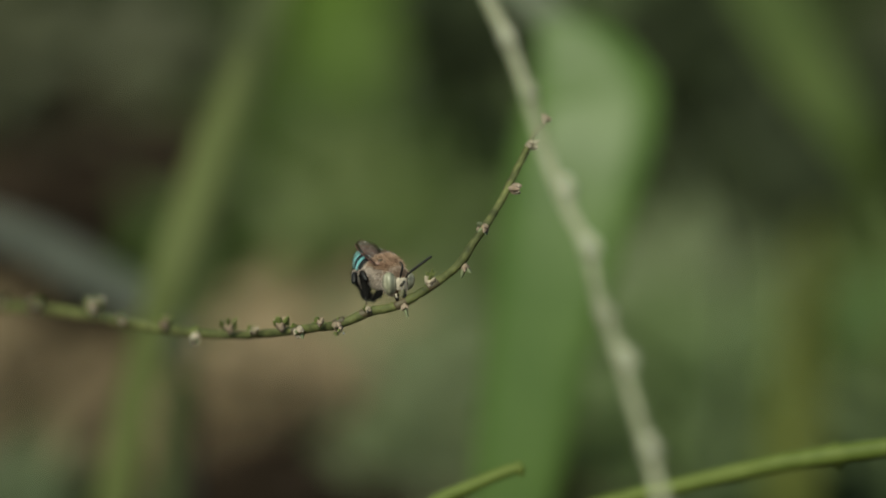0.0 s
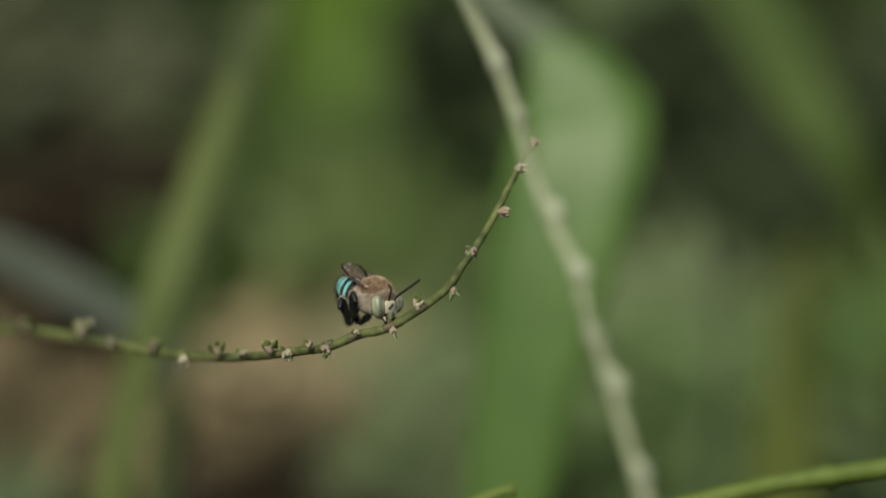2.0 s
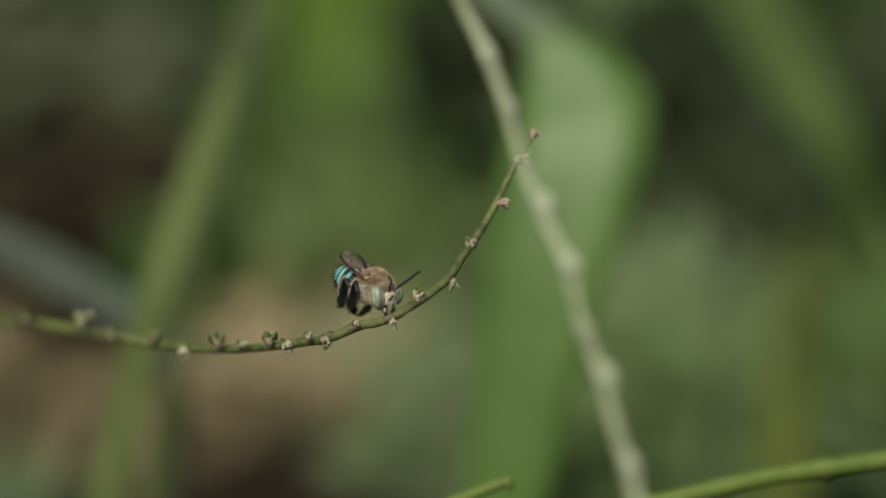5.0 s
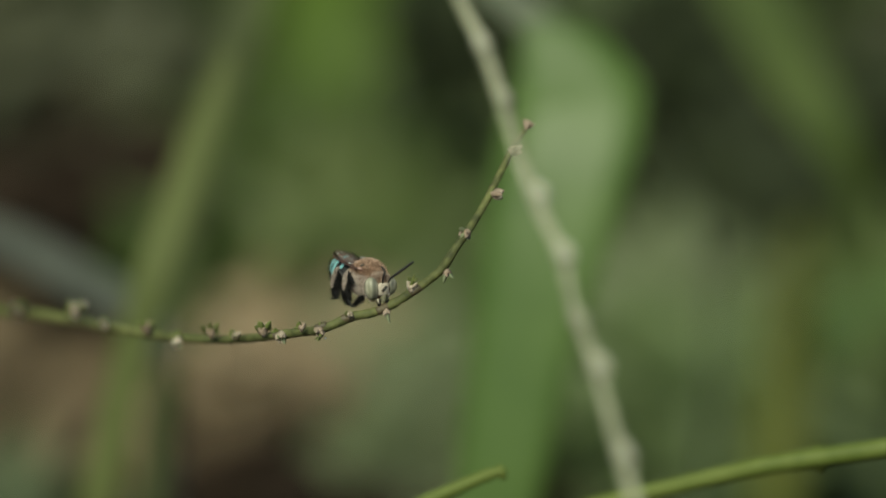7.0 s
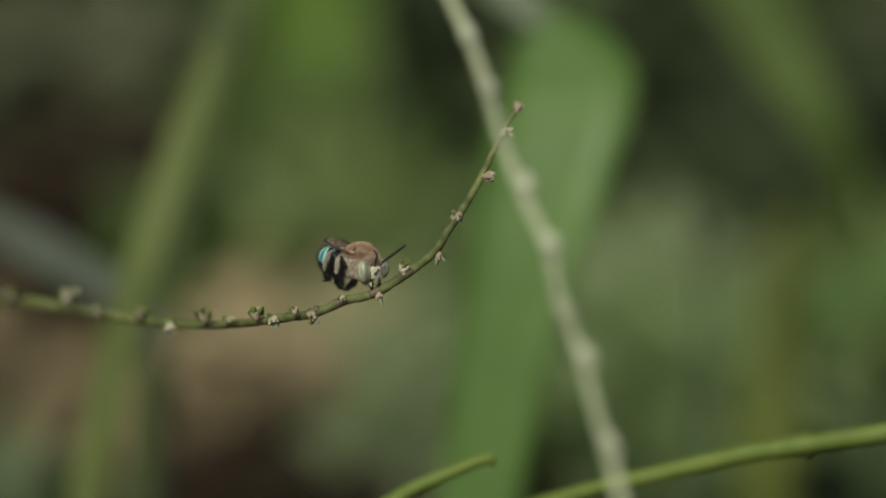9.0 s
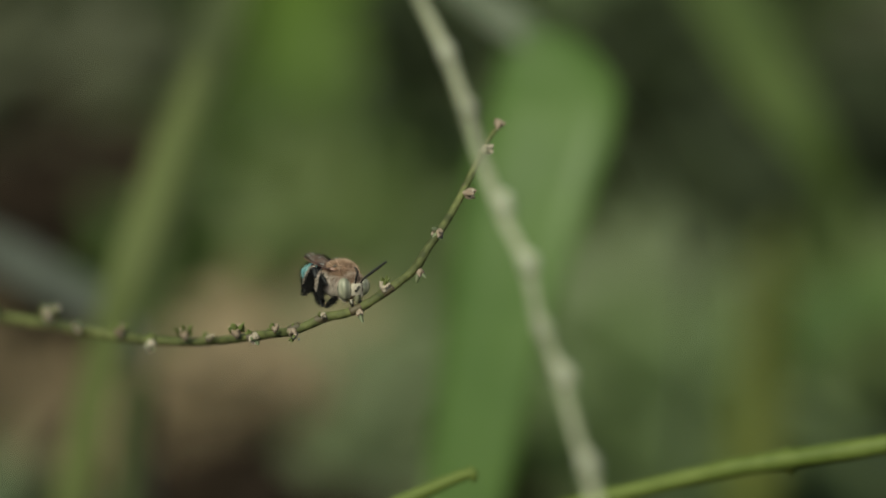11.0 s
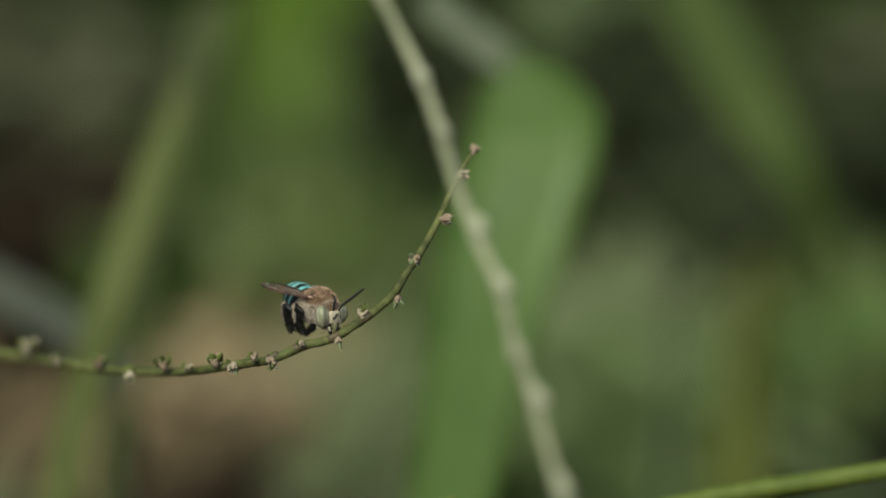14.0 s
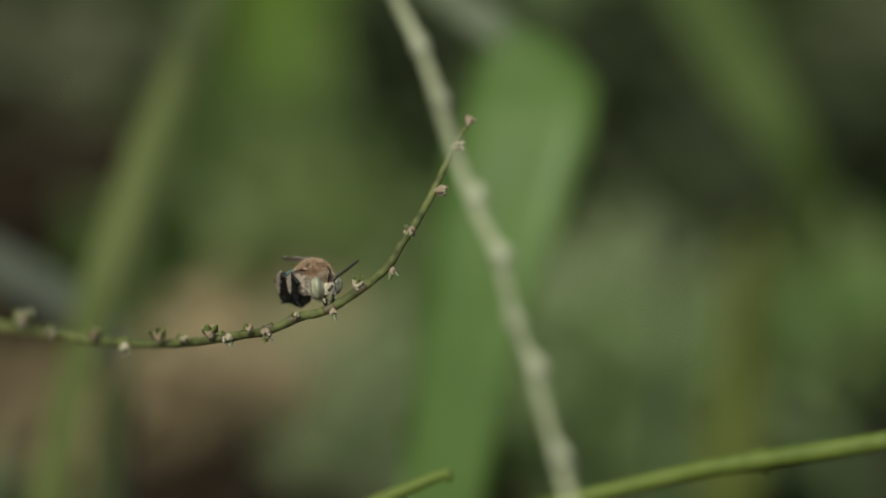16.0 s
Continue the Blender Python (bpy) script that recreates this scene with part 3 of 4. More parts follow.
part("lower_stem", tube(bmesh.new(), [low, (low[0] - 12, low[1] + 6, low[2] - 22), tuple(Vector(low) * 0.3 + r_mm * 0.7), tuple(r_mm)], [1.0, 1.05, 1.2, 1.3], 12, 8, 0.06), STEM, spike)
part("spike_tip", tube(bmesh.new(), [(15.48, 6.4, 19.04), (16.39, 8, 20.75), (17.39, 9.6, 22.12), (18.00, 10.4, 22.82)], [.42, .3, .32, .2], 10, 3), STEM, spike)


def collar(at, way, r=0.8):
    d = Vector(way).normalized()
    a = Vector(at)
    bm = tube(bmesh.new(), [a - d * 1.3, a - d * 1.1, a - d * 0.7, a - d * 0.3, a, a + d * 0.25], [r * 0.85, r * 0.97, r * 0.99, r, r * 1.04, r * 0.8], 14, 3, 0.16)
    part("node", bm, NODE, spike, "brownish swollen node")


def calyx(at, way, size, mat, points=3, point_mat=None, point_len=1.0, seed=0):
    """A ragged tuft of narrow teeth on a short cup, left from a withered flower."""
    rnd = random.Random(seed)
    d = Vector(way).normalized()
    a = Vector(at)
    cup = tube(bmesh.new(), [a - d * 0.5 * size, a - d * .1 * size, a + d * 0.3 * size, a + d * 0.6 * size], [0.22 * size, 0.36 * size, 0.38 * size, 0.2 * size], 10, 3, 0.5)
    ob = part("calyx", cup, mat, spike)
    side = d.cross(Vector((0.2, -1, 0.1))).normalized()
    front = side.cross(d)
    for k in range(5):
        w = 1.257 * k + rnd.uniform(-.4, .4)
        o = side * math.cos(w) + front * math.sin(w)
        part("tooth", petal(bmesh.new(), a + o * 0.2 * size, d + o * rnd.uniform(.1, .5), size * rnd.uniform(.8, 1.3), 0.72 * size, rnd.uniform(-.3, .3), 0.07), mat, ob)
    for k in range(points):
        s = (k - (points - 1) / 2) * 0.6
        bm = petal(bmesh.new(), a + d * 0.2 * size + side * s * 0.4, d + side * s * 1.3 + Vector((0, rnd.uniform(-.4, .1), 0)), point_len * size * rnd.uniform(1.0, 1.5), 0.64 * size, rnd.uniform(-.4, .4), 0.06)
        part("tooth", bm, point_mat or mat, ob)


def bract(at, way, length, width, mat=None, curl=0.3):
    """A small bract with two ragged shreds beside it."""
    rnd = random.Random(int(abs(at[0]) * 100))
    d = Vector(way).normalized()
    side = d.cross(Vector((0.3, -1, 0.2))).normalized()
    ob = part("bract", petal(bmesh.new(), at, way, length * .72, width * .62, curl, 0.09), mat or BRACT, spike, "small green bract")
    for k in (-1, 1):
        lean = d + side * k * rnd.uniform(.35, .9) + Vector((0, rnd.uniform(-.5, .2), rnd.uniform(-.2, .2)))
        part("shred", petal(bmesh.new(), Vector(at) + side * k * .16 * width, lean, length * rnd.uniform(.35, .7), width * rnd.uniform(.3, .5), rnd.uniform(-.4, .5), 0.06), mat or BRACT, ob)


calyx((17.68, 9.6, 22.55), (.4, 0, 1), 0.84, CALYX, 3, CALYX, .8, 0)
calyx((15.69, 6.4, 19.32), (.5, -.6, .3), 1.12, CREAM, 2, CALYX, .7, 1)
calyx((13.47, 3.2, 13.93), (1, -.3, -.1), 1.12, CALYX, 2, CREAM, .8, 2)
calyx((10.14, 0.9, 9.17), (-.5, -.8, -.35), 1.2, CALYX, 3, SEPAL, .9, 3)
calyx((7.58, 0, 4.48), (.25, -.4, -1), 0.94, CALYX, 2, SEPAL, 1.05, 4)
calyx((3.31, -0.4, 2.21), (.1, -.4, 1), 0.93, CREAM, 1, BRACT, 1.2, 5)
calyx((0.28, -0.5, -0.4), (.2, -.5, -1), 0.72, CALYX, 1, SEPAL, 2.0, 6)
calyx((-4.18, -0.7, -0.74), (.2, -1, -.2), 0.62, CREAM, 0, CREAM, 1, 7)
calyx((-7.82, -0.6, -2.8), (-.1, -.7, -.3), 1.17, CALYX, 2, BRACT, .8, 8)
calyx((-10.05, 0, -2.62), (.1, -.4, 1), 0.77, CALYX, 2, BRACT, .9, 9)
calyx((-12.68, 2.32, -3.46), (0, -.8, -.6), 1.12, CREAM, 2, SEPAL, .8, 10)
calyx((-15.1, 4.64, -3.27), (-.1, -.5, 1), 1.12, CALYX, 3, BRACT, 1.2, 11)
calyx((-19.03, 9.28, -4.03), (.1, -.7, .3), 0.96, CREAM, 2, BRACT, .9, 12)
calyx((-22.26, 11.61, -3.82), (-.1, -.5, 1), 1.12, CALYX, 3, BRACT, 1.1, 13)
calyx((-27.12, 16.18, -4.73), (0, -.7, -.7), 1.12, CREAM, 2, SEPAL, .8, 14)
calyx((-31.72, 20.95, -3.74), (0, -.6, 1), 1.12, CALYX, 3, BRACT, 1.2, 15)
calyx((-38.01, 25.46, -3.3), (0, -.8, .2), 1.28, CREAM, 2, SEPAL, .9, 16)
calyx((-42.66, 30.23, -1.77), (.1, -.6, .8), 1.7, CREAM, 4, BRACT, .8, 17)
calyx((-52.33, 39.51, -1.96), (0, -.7, .4), 2.00, CREAM, 2, BRACT, 1.1, 18)
calyx((-58.73, 46.41, -1.59), (0, -.5, .8), 1.44, CALYX, 2, BRACT, 1.2, 19)
bract((3.2, -0.2, 2.9), (-.5, 0, 1), 1.3, 0.42)
bract((3.5, -0.2, 3.1), (.1, -.2, 1), 1.5, 0.42)
bract((-4.39, -0.6, -1.02), (-.5, -.3, 1), 1.10, 0.57)
bract((-7.7, -0.3, -2.54), (-.3, 0, 1), 1.12, 0.76)
bract((-7.97, -0.3, -3.64), (-.2, -.2, -1), 0.80, 0.63)
bract((-10.33, 0, -2.55), (-.6, 0, 1), 1.04, 0.83)
bract((-15.38, 4.64, -2.92), (-.4, 0, 1), 1.56, 1.32)
bract((-14.61, 4.64, -2.92), (.5, 0, .9), 1.25, 0.99)
bract((-13.39, 2.32, -3.19), (-.3, -.2, 1), 0.94, 0.83)
bract((-19.38, 9.28, -3.81), (-.2, 0, 1), 1.14, 0.83)
bract((-22.63, 11.61, -3.67), (-.4, 0, 1), 1.56, 1.32)
bract((-21.83, 11.61, -3.67), (.6, 0, .8), 1.14, 0.99)
bract((-27.21, 16.18, -4.3), (0, 0, 1), 1.25, 0.99)
bract((-32.09, 20.95, -3.58), (-.3, 0, 1), 1.66, 1.32)
bract((-38.15, 25.46, -2.69), (0, 0, 1), 1.14, 0.99)
bract((-42.36, 30.23, -1.01), (.1, 0, 1), 1.56, 1.32)
bract((-52.42, 39.51, -1.25), (0, 0, 1), 1.46, 1.32)
bract((7.58, 0, 4.82), (-.7, 0, .5), 0.90, 0.46)
bract((9.67, 1.6, 8.48), (.4, -.3, -.9), 0.90, 0.46)
collar((15.34, 6.4, 18.69), (.45, .03, 1), 0.45)
collar((13.35, 4, 14.8), (.5, 0, 1), 0.45)
collar((10.36, 1.6, 9.59), (.6, 0, 1), 0.45)
collar((7.99, 0, 6.06), (.5, 0, .9), 0.51)
collar((4.2, 0, 2.41), (1, 0, .7), 0.53)
collar((0.28, 0, 0), (1, 0, .45), 0.58)
collar((-3.93, 0, -1.17), (1, 0, .3), 0.58)
collar((-7.16, 0, -2.27), (1, 0, .35), 0.58)
collar((-12.64, 4.64, -3.55), (1, -.1, .1), 0.58)
part("dew_drop", ball(bmesh.new(), (-7.14, -0.4, -3.77), (.14, .14, .16), None, 10), DEW_GLINT, spike)
tagged(spike, "green flower spike with withered pinkish calyces, bent in an arc", "flower spike")


# ---- the bee, gripping the spike with its jaws ----
bee = new("bee")
tagged(bee, "blue-banded bee with tan fur gripping the spike by its jaws", "bee")
HC = Vector((-0.62, 0.5, 2.4))                       # middle of the head, in mm from the grip
HM = turn(12, -3, 29)


def hp(x, y, z):
    return HC + HM.to_3x3() @ Vector((x, y, z))


def build_head():
    head = part("head", ball(bmesh.new(), hp(0, 0.25, 0.1), (1.72, 1.05, 1.55), HM, 28), FUR_TAN, bee)
    for s, name in ((-1, "left"), (1, "right")):
        eye = part("compound_eye", ball(bmesh.new(), (0, 0, 0), (0.92, 1.0, 1.42) if s < 0 else (0.8, 0.9, 1.12), HM @ turn(0, 9 * s, 18 * s), 28), EYE_MAT, head, "glossy pale green compound eye")
        eye.location = hp(1.27 * s, -0.42 if s < 0 else -0.3, 0.02 if s < 0 else 0.15) * 0.001
    # face shield
    bm = bmesh.new()
    rows = []
    for j, (z, w) in enumerate([(0.8, 0.6), (0.56, 0.74), (0.2, 0.88), (-0.2, 1.02), (-0.56, 1.08), (-0.76, 1.0)]):
        rows.append([bm.verts.new(hp(w * u, -1.27 - 0.14 * math.sin(j / 5 * math.pi) + 0.42 * (w * u) ** 2, z)) for u in (-1, -.5, 0, .5, 1)])
        rows[-1] += [bm.verts.new(hp(w * u * 0.9, -0.8, z)) for u in (1, 0, -1)]
    for a, b in zip(rows, rows[1:]):
        for k in range(8):
            bm.faces.new((a[k], a[(k + 1) % 8], b[(k + 1) % 8], b[k]))
    bm.faces.new(rows[0][::-1])
    bm.faces.new(rows[-1])
    part("clypeus", bm, FACE, head, "cream face shield with dark marks")
    # one broad slanted mark and a narrow one beside the far eye
    for line in (((0.12, 0.6), (0.38, 0.42), (-0.16, -0.26), (-0.44, -0.06)), ((0.64, 0.66), (0.78, 0.6), (0.92, -0.05), (0.76, -0.1))):
        bm = bmesh.new()
        pts = [hp(x, -1.46 + 0.42 * x * x, z) for x, z in line]
        vs = [bm.verts.new(p) for p in pts] + [bm.verts.new(p + HM.to_3x3() @ Vector((0, 0.35, 0))) for p in pts]
        for f in ((0, 1, 2, 3), (7, 6, 5, 4), (0, 4, 5, 1), (1, 5, 6, 2), (2, 6, 7, 3), (3, 7, 4, 0)):
            bm.faces.new([vs[i] for i in f])
        bmesh.ops.recalc_face_normals(bm, faces=bm.faces)
        part("face_mark", bm, MARK, head)
    for s in (-1, 1):
        # cheek stripe along the eye, pale jaw base and dark jaw
        part("cheek", petal(bmesh.new(), hp(0.72 * s, -1.05, 0.1), HM.to_3x3() @ Vector((0.12 * s, 0, -1)), 1.15, 0.22, 0.0, 0.08), FUR_PALE, head)
        if s < 0:
            part("jaw_base", petal(bmesh.new(), hp(0.78 * s, -1.2, -1.1), HM.to_3x3() @ Vector((-0.3 * s, -0.1, -1)), 0.62, 0.3, 0.1, 0.12), FACE, head, "cream jaw base")
        part("jaw", tube(bmesh.new(), [hp(0.6 * s, -1.05, -1.25), hp(0.5 * s, -1.1, -1.8), hp(0.2 * s, -1.0, -2.35)], [.26, .24, .08], 8, 4), CHITIN, head)
    part("labrum", petal(bmesh.new(), hp(0.05, -1.2, -0.6), HM.to_3x3() @ Vector((0, -0.1, -1)), 1.0, 0.95, 0.1, 0.12), SEPAL_FACE, head)
    # antennae
    part("antenna", tube(bmesh.new(), [hp(0.6, -1.05, 0.8), HC + Vector((1.5, -1.4, 1.2)), HC + Vector((2.5, -1.7, 1.95)), HC + Vector((4.2, -2.0, 3.2))], [.1, .14, .18, .14], 10, 6, 0.1), CHITIN, head)
    part("antenna", tube(bmesh.new(), [hp(-0.2, -1.1, 0.75), HC + Vector((0.5, -1.35, 1.3)), HC + Vector((0.68, -1.45, 1.75)), HC + Vector((0.58, -1.4, 2.2)), HC + Vector((0.28, -1.2, 2.55))], [.09, .12, .14, .13, .09], 10, 5), CHITIN, head)
    inv = HM.to_3x3().inverted()

    def crown(g):
        q = inv @ g
        return q.z > 0.15 and abs(q.x) < 0.75

    part("head_hair", hairs(bmesh.new(), hp(0, 0.2, 0.12), (1.6, 1.15, 1.55), HM, 2600, 0.42, 0.026, crown, (0, -.3, .3), 3), FUR_PINK, head, "short tan hair between the eyes", False)
    part("cheek_hair", hairs(bmesh.new(), hp(0, 0.35, -0.1), (1.7, 1.1, 1.55), HM, 700, 0.45, 0.03, lambda g: (inv @ g).z < 0.1 and (inv @ g).y > -0.55, (0, 0, -.3), 4), FUR_PALE, head, "pale hair below the eyes", False)


SEPAL_FACE = surface("dull_lip", (0.12, 0.115, 0.065), (0.24, 0.225, 0.14), 2500, 0.5, 0.2)
MARK = surface("dark_mark", (0.05, 0.045, 0.035), (0.12, 0.10, 0.08), 2500, 0.6, 0.2)
TC = HC + Vector((-1.5, 2.0, 1.2))
TR = (2.25, 2.4, 2.1)
TM = turn(-12, 0, 30)


def build_thorax():
    thorax = part("thorax", ball(bmesh.new(), TC, [r * 0.95 for r in TR], TM, 28), FUR_TAN, bee)
    part("back_hair", hairs(bmesh.new(), TC, [r * 0.93 for r in TR], TM, 9000, 0.55, 0.03, lambda g: g.z > -0.05 - 0.45 * g.x, (-.15, 0, .1), 7), FUR_TAN, thorax, "dense tan fur on the back", False)
    part("side_hair", hairs(bmesh.new(), TC, [r * 0.94 for r in TR], TM, 6000, 0.62, 0.03, lambda g: g.z <= 0.05 - 0.45 * g.x, (-.2, 0, -.35), 8), FUR_PALE, thorax, "pale grey fur on the flank", False)
    part("tegula", ball(bmesh.new(), WL + Vector((0.25, -0.15, 0.02)), (.34, .2, .17), turn(0, 20, 0), 12), TEGULA, thorax, "pinkish brown wing base")
    for at, r in (((-2.1, 0.25, 2.7), (.3, .2, .15)), ((-2.55, 0.45, 2.3), (.2, .16, .11)), ((-1.5, 0.25, 2.55), (.16, .14, .1))):
        part("bare_patch", ball(bmesh.new(), HC + Vector(at), r, turn(0, -30, 0), 12), MARK, thorax, "dark bare patch in the fur")


TEGULA = surface("wing_base", (0.26, 0.14, 0.11), (0.46, 0.3, 0.25), 2500, 0.3, 0.2)
WL = HC + Vector((-2.6, -0.1, 2.25))                # near wing's hinge
WR = HC + Vector((-0.6, 3.2, 3.3))                   # far wing's hinge


def wing_mesh(parent_name, side):
    """Fore wing and smaller hind wing, hinge at the origin, tip along x."""
    wing = new(parent_name)
    wing.parent = bee
    for name, pts in (("fore_wing", ((0, .25, -.25), (1.2, .42, -.55), (3, .55, -1.1), (5, .6, -1.45), (6.6, .45, -1.4), (7.7, .0, -.9), (8.1, -.35, -.5))),
                      ("hind_wing", ((.3, -.2, -.6), (1.2, -.3, -1.1), (2.8, -.5, -1.75), (4.2, -.8, -1.9), (5.2, -1.2, -1.6)))):
        bm = bmesh.new()
        rows = []
        for x, a, b in pts:
            rows.append([bm.verts.new((x, side * 1.5 * (a + (b - a) * t), 0.16 * math.sin(t * 9 + x * 1.7) * 0.5 + (0.03 if name == "fore_wing" else -.08) - 0.02 * x)) for t in (0, .25, .5, .75, 1)])
        for a, b in zip(rows, rows[1:]):
            for k in range(4):
                bm.faces.new((a[k], a[k + 1], b[k + 1], b[k]))
        bmesh.ops.solidify(bm, geom=bm.faces[:], thickness=0.02)
        membrane = part(name, bm, WING, wing, "smoky brown see-through membrane")
        if name == "fore_wing":
            for line in (((0, .25), (3, .56), (5, .62), (6.6, .46)), ((0, 0), (2.5, 0), (4.6, .15), (6.2, .1)), ((.2, -.2), (2.5, -.5), (4.4, -.7), (5.6, -.6)), ((4.6, .15), (4.7, -.3), (4.4, -.7)), ((3.2, .56), (3.3, .05)), ((6.2, .1), (5.9, -.3), (5.6, -.6))):
                part("vein", tube(bmesh.new(), [(x, side * 1.5 * y, 0.05 - 0.02 * x) for x, y in line], [.045] * len(line), 6, 3), VEIN, membrane)
    rnd = random.Random(9)
    for _ in range(16):
        x = rnd.choice((rnd.uniform(.3, 2.6), rnd.uniform(.8, 3.6), rnd.uniform(5.0, 7.4)))
        part("dew_drop", ball(bmesh.new(), (x, side * rnd.uniform(-.9, .5), 0.1 - 0.02 * x), [rnd.uniform(.04, .1)] * 3, None, 8), DEW_GLINT, wing, "tiny drop of dew whitened for its glint")
    return wing


HINGE = HC + Vector((-2.55, 3.3, 0.95))              # waist
ABD = [(0, .75), (.35, 1.4), (.9, 1.8), (1.6, 1.95), (2.4, 1.95), (3.2, 1.78), (4.0, 1.42), (4.7, 1.0), (5.2, .5), (5.45, .08)]


def abd_r(x):
    for (a, r), (b, s) in zip(ABD, ABD[1:]):
        if a <= x <= b:
            return r + (s - r) * (x - a) / (b - a)
    return 0.08


def lathe(bm, profile, n=32, low=-2.0):
    """Turns a profile about the x axis; low: leaves out what lies below that share of the radius."""
    rings = [[bm.verts.new((x, r * math.cos(2 * math.pi * k / n), 0.94 * r * math.sin(2 * math.pi * k / n))) for k in range(n)] for x, r in profile]
    for a, b in zip(rings, rings[1:]):
        for k in range(n):
            if math.sin(2 * math.pi * (k + .5) / n) < low:
                continue
            bm.faces.new((a[k], b[k], b[(k + 1) % n], a[(k + 1) % n]))
    return bm


def build_abdomen():
    abdomen = new("abdomen")
    abdomen.parent = bee
    edges = [0, .85, 2.1, 3.3, 4.3, 5.45]
    for i, (a, b) in enumerate(zip(edges, edges[1:])):
        prof = [(a, abd_r(a) * 0.95)] + [(a + (b - a) * t, abd_r(a + (b - a) * t) * (1.0 + 0.02 * t)) for t in (.1, .3, .5, .7, .9, 1)]
        part("tergite", lathe(bmesh.new(), prof), CHITIN, abdomen)
        lo, hi = (4.86, 5.14) if i == 4 else (b - (0.38 if i else 0.3), b + 0.08)
        prof = [(lo, abd_r(lo) * 1.0)] + [(lo + (hi - lo) * t, abd_r(lo + (hi - lo) * t) * 1.035 + 0.02) for t in (.08, .35, .65, .92)] + [(hi, abd_r(hi))]
        part("band", lathe(bmesh.new(), prof, 32, 0.0), FUR_PALE if i == 0 else BLUE, abdomen, "whitish hair band" if i == 0 else "bright turquoise hair band")
    def tail(g):
        return g.x > 0.35
    part("tail_hair", hairs(bmesh.new(), (3.0, 0, 0), (2.3, 1.8, 1.7), Matrix.Identity(4), 220, 0.28, 0.03, tail, (.5, 0, -.2), 11), BLACK_HAIR, abdomen, "black hair at the tail", False)
    part("belly_hair", hairs(bmesh.new(), (2.2, 0, 0), (2.6, 1.9, 1.85), Matrix.Identity(4), 1500, 0.7, 0.045, lambda g: g.z < -0.2 and g.x < 0.9, (.3, 0, -.5), 13), BLACK_HAIR, abdomen, "black hair on the underside", False)
    part("flank_hair", hairs(bmesh.new(), (0.6, 0, 0), (1.0, 1.6, 1.6), Matrix.Identity(4), 500, 0.4, 0.03, lambda g: g.x < 0.4, (.4, 0, 0), 12), FUR_PALE, abdomen, "", False)
    return abdomen


def paddle(line, wide, flat, side):
    """A flattened limb along line: half widths across side, half thicknesses out of it."""
    bm = bmesh.new()
    pts = curve_points(line, 4)
    ww = [v.x for v in curve_points([(w, 0, 0) for w in wide], 4)]
    rings = []
    for i, p in enumerate(pts):
        d = (pts[min(i + 1, len(pts) - 1)] - pts[max(i - 1, 0)]).normalized()
        a = (Vector(side) - d * d.dot(Vector(side))).normalized()
        b = d.cross(a)
        rings.append([bm.verts.new(p + a * ww[i] * math.cos(u) + b * ww[i] * flat * math.sin(u)) for u in (2 * math.pi * k / 12 for k in range(12))])
    for r, q in zip(rings, rings[1:]):
        for k in range(12):
            bm.faces.new((r[k], r[(k + 1) % 12], q[(k + 1) % 12], q[k]))
    bm.faces.new(rings[0][::-1])
    bm.faces.new(rings[-1])
    return bm


